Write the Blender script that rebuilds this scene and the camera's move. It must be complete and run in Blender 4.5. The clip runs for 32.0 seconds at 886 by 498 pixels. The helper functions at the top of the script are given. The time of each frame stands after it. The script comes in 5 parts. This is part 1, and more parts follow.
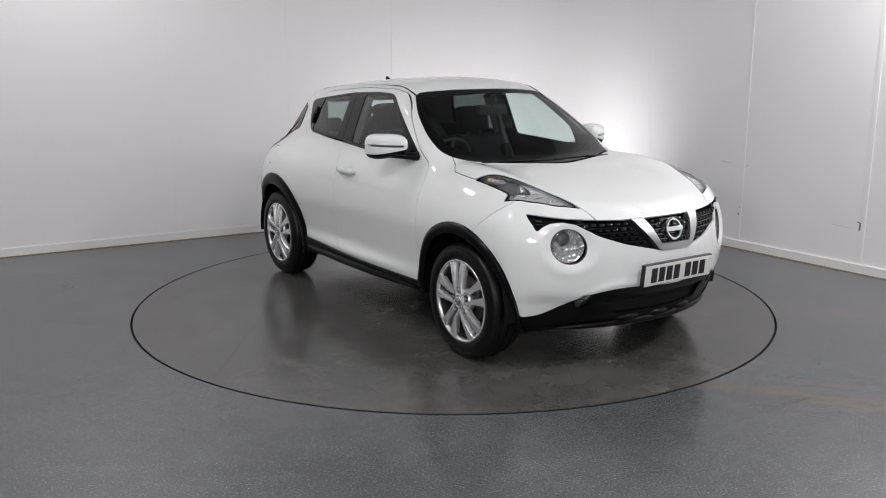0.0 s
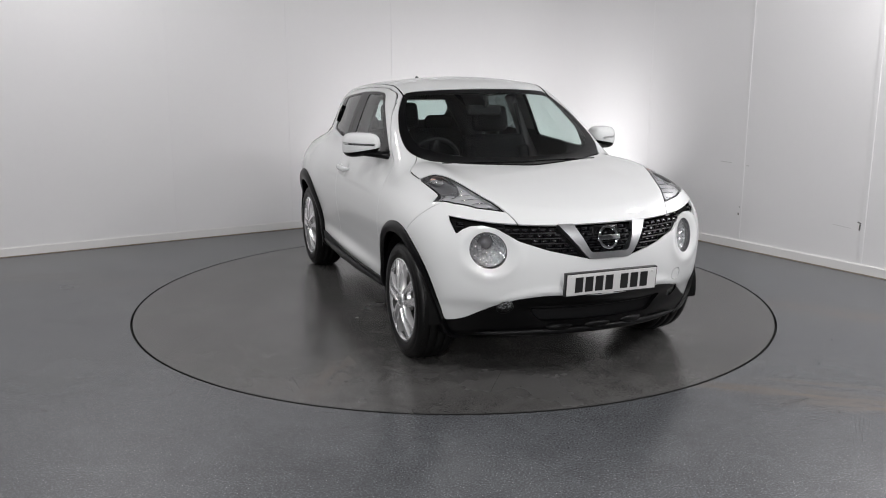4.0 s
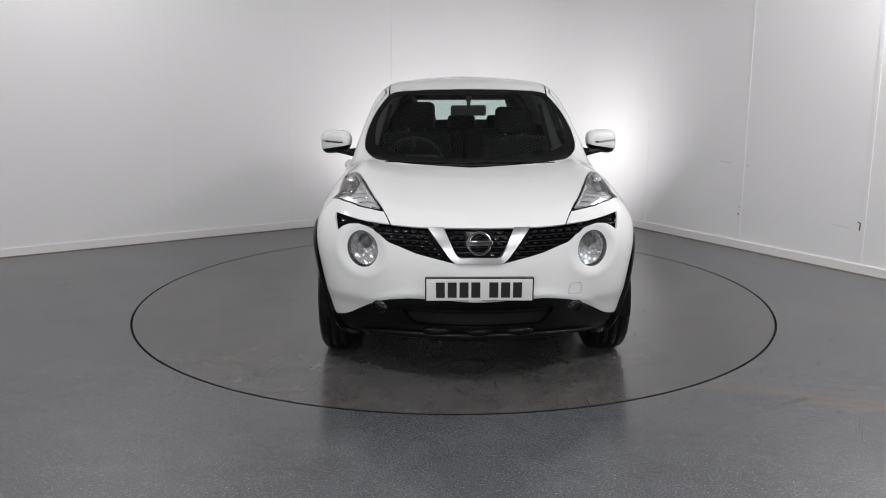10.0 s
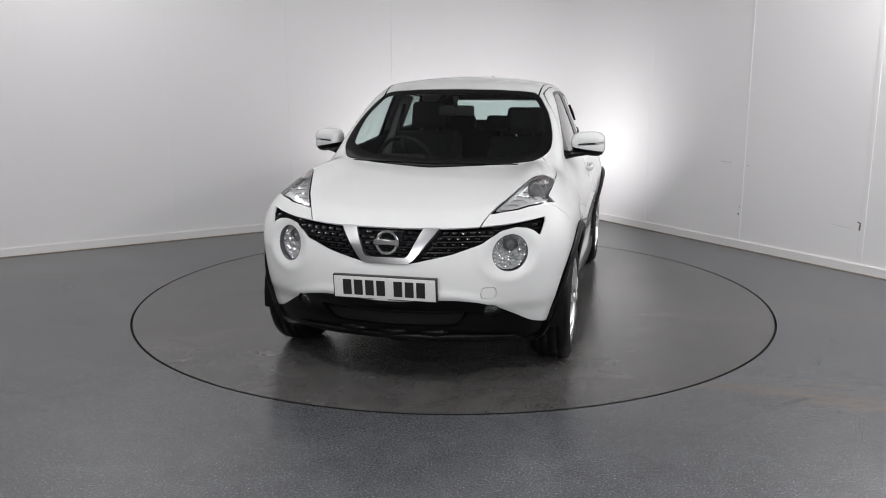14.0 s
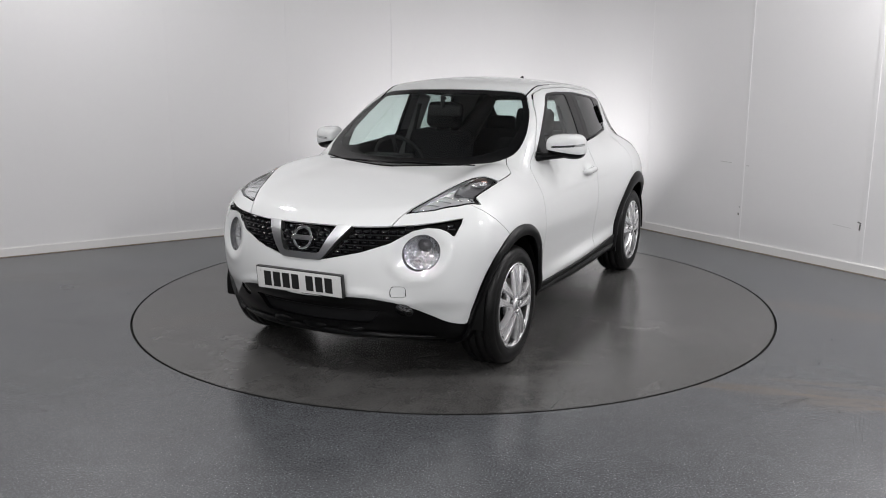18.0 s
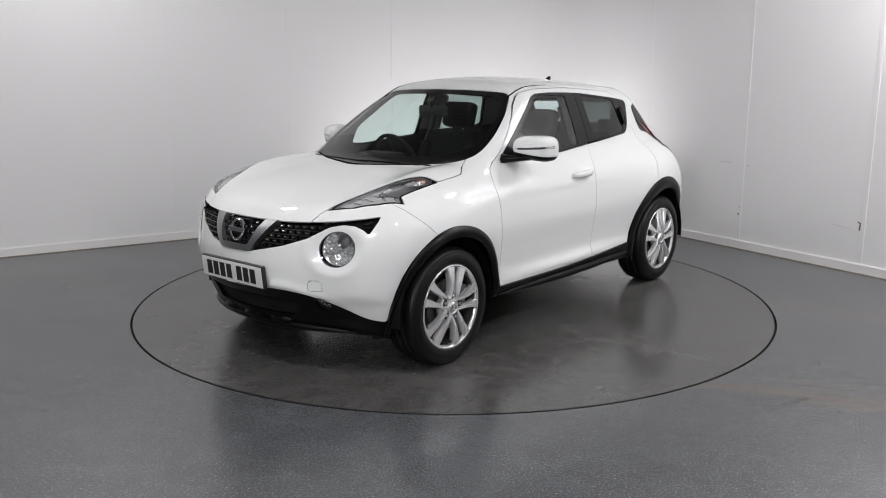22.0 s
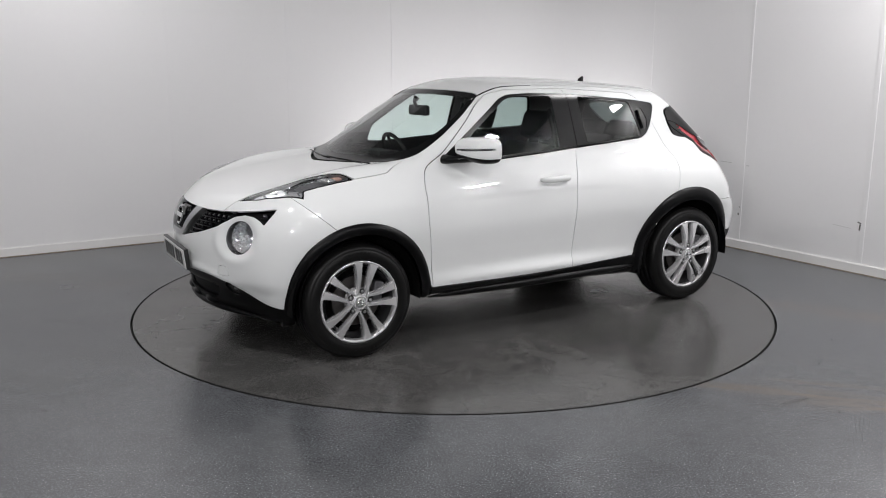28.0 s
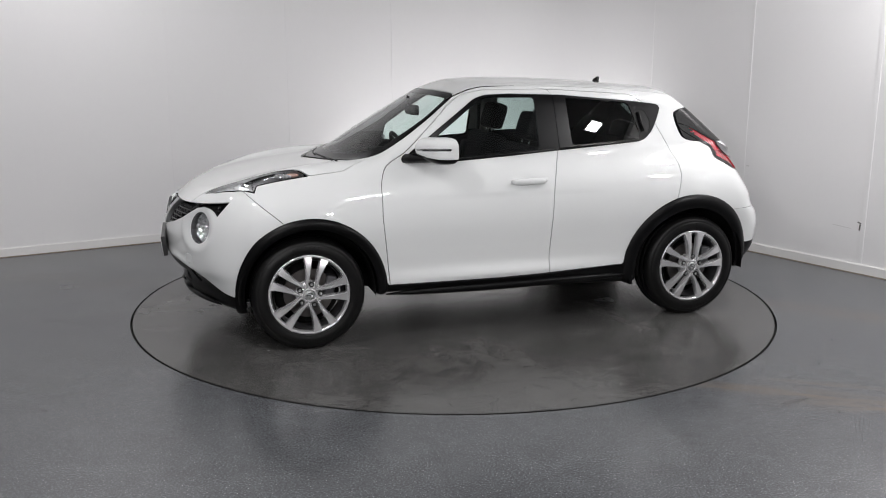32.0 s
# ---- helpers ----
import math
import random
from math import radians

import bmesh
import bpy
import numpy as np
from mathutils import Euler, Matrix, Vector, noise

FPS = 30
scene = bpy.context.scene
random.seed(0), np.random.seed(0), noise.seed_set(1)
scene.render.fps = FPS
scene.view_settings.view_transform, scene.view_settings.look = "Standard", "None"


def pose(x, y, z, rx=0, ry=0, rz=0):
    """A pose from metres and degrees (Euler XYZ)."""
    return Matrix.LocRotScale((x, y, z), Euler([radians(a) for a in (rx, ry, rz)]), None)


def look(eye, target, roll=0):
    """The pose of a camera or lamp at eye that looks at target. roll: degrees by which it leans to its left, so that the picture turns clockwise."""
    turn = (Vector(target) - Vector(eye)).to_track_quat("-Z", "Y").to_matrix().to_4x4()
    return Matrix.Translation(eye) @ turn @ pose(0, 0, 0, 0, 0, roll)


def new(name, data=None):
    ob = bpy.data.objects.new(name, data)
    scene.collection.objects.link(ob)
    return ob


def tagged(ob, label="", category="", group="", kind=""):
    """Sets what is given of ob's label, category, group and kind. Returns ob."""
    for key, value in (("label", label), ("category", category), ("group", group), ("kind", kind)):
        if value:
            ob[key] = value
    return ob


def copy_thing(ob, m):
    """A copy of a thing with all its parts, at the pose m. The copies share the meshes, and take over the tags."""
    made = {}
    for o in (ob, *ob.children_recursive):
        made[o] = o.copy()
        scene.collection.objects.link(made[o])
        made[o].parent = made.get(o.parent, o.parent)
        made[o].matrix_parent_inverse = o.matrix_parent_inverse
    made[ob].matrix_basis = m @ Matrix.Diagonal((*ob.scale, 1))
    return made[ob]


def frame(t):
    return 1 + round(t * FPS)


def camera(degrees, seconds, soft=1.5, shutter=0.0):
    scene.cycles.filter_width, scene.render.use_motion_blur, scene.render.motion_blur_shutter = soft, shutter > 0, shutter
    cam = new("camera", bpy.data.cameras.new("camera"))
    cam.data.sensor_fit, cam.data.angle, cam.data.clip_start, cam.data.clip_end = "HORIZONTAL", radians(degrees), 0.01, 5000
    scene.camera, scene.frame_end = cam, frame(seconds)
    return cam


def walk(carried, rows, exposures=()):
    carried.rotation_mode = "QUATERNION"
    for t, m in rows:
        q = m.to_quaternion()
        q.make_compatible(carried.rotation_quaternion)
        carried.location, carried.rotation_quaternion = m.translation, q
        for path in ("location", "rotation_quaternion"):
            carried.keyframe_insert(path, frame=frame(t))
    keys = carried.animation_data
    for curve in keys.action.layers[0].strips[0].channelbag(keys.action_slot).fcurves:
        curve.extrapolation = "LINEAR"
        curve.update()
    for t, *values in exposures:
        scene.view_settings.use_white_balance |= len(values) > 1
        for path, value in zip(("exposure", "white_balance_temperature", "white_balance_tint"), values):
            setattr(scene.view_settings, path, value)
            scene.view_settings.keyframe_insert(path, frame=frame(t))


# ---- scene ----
# ---- camera: it stands still on a tripod ----
EYE = (0.0, -5.982, 1.601)
PITCH, YAW, ROLL = -11.910, -0.644, -0.089
cam = camera(55.39, 32.0, soft=1.0)
STAND = pose(*EYE, 90 + PITCH, 0, -YAW) @ pose(0, 0, 0, 0, 0, ROLL)
walk(cam, [(0.0, STAND), (32.0, STAND)])

# ---- light ----
world = bpy.data.worlds.new("room_air")
scene.world = world
world.use_nodes = True
world.node_tree.nodes["Background"].inputs[0].default_value = (0.9, 0.95, 1.0, 1)
world.node_tree.nodes["Background"].inputs[1].default_value = 0.02
scene.view_settings.exposure = 0.0
CEILING = 3.8
# light panels: x, y, drop below the ceiling, watts
PANELS = [(4.2, -2.62, 0, 88), (3.0, 0.0, 0, 56), (3.50, -0.14, 1.17, 12), (1.6, -4.4, 0, 44), (-1.7, -3.2, 0, 52), (-2.75, 0.55, 0, 36), (-4.3, -1.2, 0, 9),
          (-4.0, -3.6, 0, 44), (0.0, -7.2, 0, 74)]
PANEL_TURN = 6
# unseen low flood lamps on stands: eye, aim, width, height, watts; two behind the car wash the far corner, the first
# for its glow, the second added to lift the wall; two behind the camera are added fill for the car
UNSEEN_FLOODS = [((0.98, 2.32, 0.55), (1.05, 3.75, 1.50), 0.40, 0.24, 12), ((-0.35, 2.36, 0.45), (-0.55, 3.20, 1.75), 0.36, 0.22, 4),
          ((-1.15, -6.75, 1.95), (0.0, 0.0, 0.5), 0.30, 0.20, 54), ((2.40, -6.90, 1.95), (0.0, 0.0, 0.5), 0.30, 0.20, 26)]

# ---- materials ----
def material(name, colour, rough=0.5, metal=0.0, coat=0.0, spec=0.5, emit=None, strength=0.0):
    m = bpy.data.materials.new(name)
    m.use_nodes = True
    b = m.node_tree.nodes["Principled BSDF"]
    b.inputs["Base Color"].default_value = (*colour, 1)
    b.inputs["Roughness"].default_value = rough
    b.inputs["Metallic"].default_value = metal
    b.inputs["Coat Weight"].default_value = coat
    b.inputs["Coat Roughness"].default_value = 0.03
    b.inputs["Specular IOR Level"].default_value = spec
    if emit:
        b.inputs["Emission Color"].default_value = (*emit, 1)
        b.inputs["Emission Strength"].default_value = strength
    return m


def node(m, kind, **values):
    n = m.node_tree.nodes.new(kind)
    for key, value in values.items():
        n.inputs[key.replace("_", " ")].default_value = value
    return n


def grain(m, scale, amount, depth, colour=None, stretch=(1, 1, 1), detail=4.0, rough=None, distance=0.002):
    """Two scales of noise on colour and roughness, and a fine bump."""
    t = m.node_tree
    b = t.nodes["Principled BSDF"]
    co = t.nodes.new("ShaderNodeTexCoord")
    mp = t.nodes.new("ShaderNodeMapping")
    mp.inputs["Scale"].default_value = stretch
    t.links.new(co.outputs["Object"], mp.inputs["Vector"])
    fine = node(m, "ShaderNodeTexNoise", Scale=scale, Detail=detail, Roughness=0.6)
    wide = node(m, "ShaderNodeTexNoise", Scale=scale * 0.045, Detail=3.0, Roughness=0.5)
    for n in (fine, wide):
        t.links.new(mp.outputs["Vector"], n.inputs["Vector"])
    base = b.inputs["Base Color"].default_value[:]
    other = colour or tuple(c * (1 - amount) for c in base[:3])
    mix = t.nodes.new("ShaderNodeMix")
    mix.data_type = "RGBA"
    mix.inputs["A"].default_value = base
    mix.inputs["B"].default_value = (*other[:3], 1)
    add = t.nodes.new("ShaderNodeMath")
    add.operation = "MULTIPLY_ADD"
    add.inputs[1].default_value = 0.6
    t.links.new(fine.outputs["Fac"], add.inputs[0])
    half = t.nodes.new("ShaderNodeMath")
    half.operation = "MULTIPLY"
    half.inputs[1].default_value = 0.4
    t.links.new(wide.outputs["Fac"], half.inputs[0])
    t.links.new(half.outputs[0], add.inputs[2])
    t.links.new(add.outputs[0], mix.inputs["Factor"])
    t.links.new(mix.outputs["Result"], b.inputs["Base Color"])
    if rough:
        rr = t.nodes.new("ShaderNodeMapRange")
        rr.inputs["To Min"].default_value, rr.inputs["To Max"].default_value = rough
        rr.inputs["From Min"].default_value, rr.inputs["From Max"].default_value = 0.3, 0.7
        t.links.new(wide.outputs["Fac"], rr.inputs["Value"])
        t.links.new(rr.outputs[0], b.inputs["Roughness"])
    if depth:
        bump = node(m, "ShaderNodeBump", Strength=depth, Distance=distance)
        t.links.new(fine.outputs["Fac"], bump.inputs["Height"])
        t.links.new(bump.outputs[0], b.inputs["Normal"])
    return m


def glass(name, tint, rough=0.0):
    """Thin pane: tinted see-through, with mirror gloss by Fresnel."""
    m = bpy.data.materials.new(name)
    m.use_nodes = True
    t = m.node_tree
    t.nodes.remove(t.nodes["Principled BSDF"])
    out = t.nodes["Material Output"]
    clear = node(m, "ShaderNodeBsdfTransparent")
    clear.inputs[0].default_value = (*tint, 1)
    gloss = node(m, "ShaderNodeBsdfGlossy", Roughness=rough)
    gloss.inputs["Color"].default_value = (1, 1, 1, 1)
    lw = node(m, "ShaderNodeLayerWeight", Blend=0.5)
    power = t.nodes.new("ShaderNodeMath")
    power.operation = "POWER"
    power.inputs[1].default_value = 5.0
    t.links.new(lw.outputs["Facing"], power.inputs[0])
    fr = t.nodes.new("ShaderNodeMath")
    fr.operation = "MULTIPLY_ADD"
    fr.inputs[1].default_value, fr.inputs[2].default_value = 0.92, 0.045
    t.links.new(power.outputs[0], fr.inputs[0])
    mix = t.nodes.new("ShaderNodeMixShader")
    t.links.new(fr.outputs[0], mix.inputs[0])
    t.links.new(clear.outputs[0], mix.inputs[1])
    t.links.new(gloss.outputs[0], mix.inputs[2])
    t.links.new(mix.outputs[0], out.inputs["Surface"])
    return m


PAINT = grain(material("white_car_paint", (0.765, 0.778, 0.776), 0.5, coat=1.0, spec=0.25), 6.0, 0.02, 0.0, rough=(0.46, 0.56))
CLADDING = grain(material("black_moulded_plastic", (0.0030, 0.0030, 0.0034), 0.34, spec=0.17), 900.0, 0.3, 0.0)
GLOSS_BLACK = material("gloss_black_trim", (0.002, 0.002, 0.0024), 0.17, spec=0.40)
FRAME_BLACK = material("satin_black_window_trim", (0.0025, 0.0025, 0.003), 0.25, spec=0.24)
GRILLE_BLACK = material("gloss_grille_black", (0.004, 0.004, 0.005), 0.16, spec=0.7)
DARK = grain(material("dark_liner", (0.006, 0.006, 0.006), 0.8, spec=0.1), 60.0, 0.3, 0.0)
RUBBER = grain(material("tyre_rubber", (0.0045, 0.0045, 0.0045), 0.40, spec=0.25), 220.0, 0.35, 0.05, distance=0.0006)
ALLOY = grain(material("silver_alloy", (0.74, 0.74, 0.75), 0.26, metal=0.72, coat=0.4), 700.0, 0.06, 0.0)
# barrel alloy, its colour darkened to hold the shade inside the wheel
BARREL = grain(material("shade_dark_barrel_metal", (0.045, 0.045, 0.047), 0.45, metal=0.4), 40.0, 0.3, 0.05)
ALLOY_DARK = material("dark_cast_metal", (0.08, 0.08, 0.085), 0.5, metal=0.7)
STEEL = grain(material("brake_steel", (0.16, 0.15, 0.145), 0.4, metal=1.0), 90.0, 0.3, 0.1)
CHROME = material("chrome", (0.78, 0.79, 0.80), 0.09, metal=1.0)
SATIN_CHROME = material("satin_chrome", (0.50, 0.505, 0.515), 0.34, metal=1.0)
LAMP_GREY = material("lamp_bezel_grey", (0.20, 0.20, 0.21), 0.2, metal=0.5)
AMBER = material("amber_bulb", (0.46, 0.30, 0.25), 0.2, coat=1.0)
SMOKED = material("smoked_lamp_plastic", (0.045, 0.045, 0.05), 0.14, coat=1.0)
STEEL_NUT = material("steel_nut", (0.45, 0.45, 0.46), 0.3, metal=0.9)
DIRT = grain(material("brown_floor_dirt", (0.30, 0.235, 0.17), 0.8), 60.0, 0.4, 0.0)
RED_LENS = material("red_lamp_lens", (0.42, 0.022, 0.035), 0.12, coat=1.0)
CLEAR = glass("clear_lens", (0.98, 0.985, 0.99))
SCREEN_GLASS = glass("windscreen_glass", (0.76, 0.84, 0.82))
SIDE_GLASS = glass("side_glass", (0.84, 0.92, 0.90))
# same rear glass on both sides; left copy tinted darker for its dim view
LEFT_REAR_GLASS = glass("left_rear_glass", (0.12, 0.14, 0.14))
RIGHT_REAR_GLASS = glass("right_rear_glass", (0.42, 0.49, 0.48))
BACK_GLASS = glass("rear_screen_glass", (0.70, 0.80, 0.78))
CLOTH = grain(material("black_seat_cloth", (0.009, 0.009, 0.010), 0.9, spec=0.12), 160.0, 0.1, 0.0)
CABIN = grain(material("dark_cabin_plastic", (0.012, 0.012, 0.013), 0.6, spec=0.2), 200.0, 0.3, 0.0)
HEADLINER = grain(material("grey_headliner", (0.22, 0.215, 0.205), 0.9), 500.0, 0.1, 0.1)
PILLAR_TRIM = grain(material("grey_pillar_trim", (0.13, 0.13, 0.13), 0.7, spec=0.2), 500.0, 0.1, 0.1)
PLATE_WHITE = grain(material("reflective_plate_sheet", (0.72, 0.72, 0.71), 0.35, coat=0.4), 60.0, 0.05, 0.0)
PLATE_INK = material("plate_black", (0.015, 0.015, 0.015), 0.4)


def facetted(m, scale, strength):
    """Pressed facets on a lamp reflector."""
    t = m.node_tree
    co = t.nodes.new("ShaderNodeTexCoord")
    v = node(m, "ShaderNodeTexVoronoi", Scale=scale)
    t.links.new(co.outputs["Object"], v.inputs["Vector"])
    bump = node(m, "ShaderNodeBump", Strength=strength, Distance=0.01)
    t.links.new(v.outputs["Distance"], bump.inputs["Height"])
    t.links.new(bump.outputs[0], m.node_tree.nodes["Principled BSDF"].inputs["Normal"])
    return m


FACETS = facetted(material("facetted_reflector", (0.90, 0.91, 0.92), 0.07, metal=0.8), 44.0, 1.0)
LAMP_SILVER = facetted(material("pale_lamp_lining", (0.66, 0.66, 0.67), 0.22, metal=0.5), 30.0, 0.3)

# ---- mesh tools ----
def part(name, bm, mat, parent=None, label="", smooth=True):
    """Link a bmesh as one mesh object under a thing or a part."""
    me = bpy.data.meshes.new(name)
    bm.normal_update()
    bm.to_mesh(me)
    bm.free()
    me.polygons.foreach_set("use_smooth", [smooth] * len(me.polygons))
    me.materials.append(mat)
    ob = new(name, me)
    ob.parent = parent
    if label:
        ob["label"] = label
    return ob


def sharp(ob, degrees=35):
    """Keep edges over an angle crisp."""
    bm = bmesh.new()
    bm.from_mesh(ob.data)
    for e in bm.edges:
        if len(e.link_faces) != 2 or e.calc_face_angle(0) > radians(degrees):
            e.smooth = False
    bm.to_mesh(ob.data)
    bm.free()
    return ob


def block(bm, x, y, z, dx, dy, dz, m=None, bevel=0.0):
    """A box by its centre and size, with rounded edges."""
    r = bmesh.ops.create_cube(bm, size=1.0, matrix=Matrix.Translation((x, y, z)) @ Matrix.Diagonal((dx, dy, dz, 1)))
    vs = r["verts"]
    if bevel:
        es = list({e for v in vs for e in v.link_edges})
        vs = list({v for f in bmesh.ops.bevel(bm, geom=es, offset=bevel, segments=3, profile=0.6, affect="EDGES")["faces"] for v in f.verts}
                  | {v for v in vs if v.is_valid})
    if m is not None:
        bmesh.ops.transform(bm, matrix=m, verts=vs)
    return vs


def lathe(bm, profile, turns=48, axis="y", centre=(0, 0, 0), closed=False):
    """Turn (radius, along) pairs round an axis."""
    rings = []
    for k in range(turns):
        a = 2 * math.pi * k / turns
        ring = []
        for r, h in profile:
            c, s = r * math.cos(a), r * math.sin(a)
            p = {"y": (c, h, s), "z": (c, s, h), "x": (h, c, s)}[axis]
            ring.append(bm.verts.new([p[i] + centre[i] for i in range(3)]))
        rings.append(ring)
    n = len(profile)
    for k in range(turns):
        a, b = rings[k], rings[(k + 1) % turns]
        for i in range(n if closed else n - 1):
            j = (i + 1) % n
            bm.faces.new((a[i], a[j], b[j], b[i]))
    bmesh.ops.recalc_face_normals(bm, faces=bm.faces)


def tube(bm, points, radius, sides=8, caps=True):
    """A round bar along points; radius may be one number or one a point."""
    pts = [Vector(p) for p in points]
    rad = radius if isinstance(radius, (list, tuple)) else [radius] * len(pts)
    rings, up = [], None
    for i, p in enumerate(pts):
        d = (pts[min(i + 1, len(pts) - 1)] - pts[max(i - 1, 0)]).normalized()
        if up is None:
            up = d.orthogonal().normalized()
        up = (up - d * up.dot(d)).normalized()
        side = d.cross(up)
        rings.append([bm.verts.new(p + (up * math.cos(a) + side * math.sin(a)) * rad[i])
                      for a in (2 * math.pi * k / sides for k in range(sides))])
    for a, b in zip(rings, rings[1:]):
        for k in range(sides):
            bm.faces.new((a[k], a[(k + 1) % sides], b[(k + 1) % sides], b[k]))
    if caps:
        bm.faces.new(rings[0][::-1])
        bm.faces.new(rings[-1])


def prism(bm, outline, lo, hi, axis="z", m=None):
    """A solid between two heights over a plane outline."""
    def at(u, v, h):
        p = {"z": (u, v, h), "y": (u, h, v), "x": (h, u, v)}[axis]
        return bm.verts.new((m @ Vector(p)) if m is not None else p)
    a = [at(u, v, lo) for u, v in outline]
    b = [at(u, v, hi) for u, v in outline]
    n = len(a)
    fs = [bm.faces.new(a[::-1]), bm.faces.new(b)]
    fs += [bm.faces.new((a[i], a[(i + 1) % n], b[(i + 1) % n], b[i])) for i in range(n)]
    bmesh.ops.recalc_face_normals(bm, faces=fs)
    return fs


def spl(x, xs, ys):
    """A smooth curve through a few knots."""
    xs, ys = np.asarray(xs, float), np.asarray(ys, float)
    x = np.clip(np.asarray(x, float), xs[0], xs[-1])
    d = np.diff(ys) / np.diff(xs)
    h = np.diff(xs)
    m = np.empty_like(ys)
    m[1:-1] = (d[:-1] * h[1:] + d[1:] * h[:-1]) / (h[:-1] + h[1:])
    m[0], m[-1] = d[0], d[-1]
    i = np.clip(np.searchsorted(xs, x, side="right") - 1, 0, len(xs) - 2)
    t = (x - xs[i]) / h[i]
    return ((2 * t**3 - 3 * t**2 + 1) * ys[i] + (t**3 - 2 * t**2 + t) * h[i] * m[i]
            + (3 * t**2 - 2 * t**3) * ys[i + 1] + (t**3 - t**2) * h[i] * m[i + 1])


def smax(a, b, k):
    h = np.maximum(k - np.abs(a - b), 0) / k
    return np.maximum(a, b) + h * h * k / 4


def smin(a, b, k):
    return -smax(-a, -b, k)


def bell(v, width):
    return np.exp(-(v / width) ** 2)


def rounded(points, r=0.03, steps=4):
    """Round a closed outline's corners by about r."""
    p = [np.array(q, float) for q in points]
    out = []
    for a, b, c in zip(p[-1:] + p[:-1], p, p[1:] + p[:1]):
        u, w = a - b, c - b
        lu, lw = np.linalg.norm(u), np.linalg.norm(w)
        s, e = b + u / lu * min(r, 0.45 * lu), b + w / lw * min(r, 0.45 * lw)
        for k in range(steps + 1):
            t = k / steps
            out.append((1 - t) ** 2 * s + 2 * t * (1 - t) * b + t * t * e)
    return np.array(out)


def inside(u, v, outline):
    """Signed distance to a closed outline, negative within."""
    p = np.asarray(outline, float)
    d2 = np.full(u.shape, 1e9)
    odd = np.zeros(u.shape, bool)
    for (ax, ay), (bx, by) in zip(p, np.roll(p, -1, axis=0)):
        ex, ey = bx - ax, by - ay
        wx, wy = u - ax, v - ay
        t = np.clip((wx * ex + wy * ey) / (ex * ex + ey * ey + 1e-12), 0, 1)
        d2 = np.minimum(d2, (wx - t * ex) ** 2 + (wy - t * ey) ** 2)
        if by != ay:
            odd ^= ((ay > v) != (by > v)) & (u < ex * (v - ay) / (by - ay) + ax)
    d = np.sqrt(d2)
    return np.where(odd, -d, d)


class Sheet:
    """A surface in pieces: points, normals, polygons."""

    def __init__(self, v, n, faces):
        self.v, self.n, self.f = v, n, faces

    def keep(self, s):
        """The piece where s < 0, cut clean along s = 0."""
        v, n, out, cache = [], [], [], {}
        pos, nor, f = self.v, self.n, self.f
        neg = s < 0

        def old(i):
            k = cache.get(i)
            if k is None:
                k = cache[i] = len(v)
                v.append(pos[i])
                n.append(nor[i])
            return k

        def cross(i, j):
            key = (i, j) if i < j else (j, i)
            k = cache.get(key)
            if k is None:
                i, j = key
                t = s[i] / (s[i] - s[j])
                k = cache[key] = len(v)
                v.append(pos[i] + (pos[j] - pos[i]) * t)
                w = nor[i] + (nor[j] - nor[i]) * t
                n.append(w / (np.linalg.norm(w) + 1e-9))
            return k

        neg = neg.tolist()
        for face in f:
            flags = [neg[i] for i in face]
            if all(flags):
                out.append([old(i) for i in face])
            elif any(flags):
                poly = []
                for a in range(len(face)):
                    i, j = face[a], face[(a + 1) % len(face)]
                    if neg[i]:
                        poly.append(old(i))
                    if neg[i] != neg[j]:
                        poly.append(cross(i, j))
                if len(poly) > 2:
                    out.append(poly)
        return Sheet(np.array(v).reshape(-1, 3), np.array(n).reshape(-1, 3), out)

    def split(self, s, gap=0.0):
        return self.keep(s + gap), self.keep(gap - s)

    def moved(self, d):
        return Sheet(self.v + self.n * d, self.n, self.f)

    def bounds(self):
        seen = {}
        for face in self.f:
            for a in range(len(face)):
                i, j = face[a], face[(a + 1) % len(face)]
                seen[(i, j)] = True
        return [e for e in seen if (e[1], e[0]) not in seen]

    def object(self, name, mat, parent, rim=0.0, label="", back=False):
        """Link it, with edges turned inward by rim; back: closed behind as well."""
        v, n, f = list(self.v), list(self.n), [list(q) for q in self.f]
        if rim:
            for i, j in self.bounds():
                k = len(v)
                a, b = self.v[i], self.v[j]
                c, d = b - self.n[j] * rim, a - self.n[i] * rim
                w = np.cross(a - b, c - b)
                w = w / (np.linalg.norm(w) + 1e-9)
                v += [a, b, c, d]
                n += [w] * 4
                f.append([k + 1, k, k + 3, k + 2])
            if back:
                k = len(v)
                v += list(self.v - self.n * rim)
                n += list(-self.n)
                f += [[k + i for i in q[::-1]] for q in self.f]
        me = bpy.data.meshes.new(name)
        me.from_pydata([tuple(p) for p in v], [], f)
        me.polygons.foreach_set("use_smooth", [True] * len(me.polygons))
        if len(me.vertices):
            me.normals_split_custom_set_from_vertices([tuple(p) for p in n])
        me.materials.append(mat)
        ob = new(name, me)
        ob.parent = parent
        if label:
            ob["label"] = label
        return ob


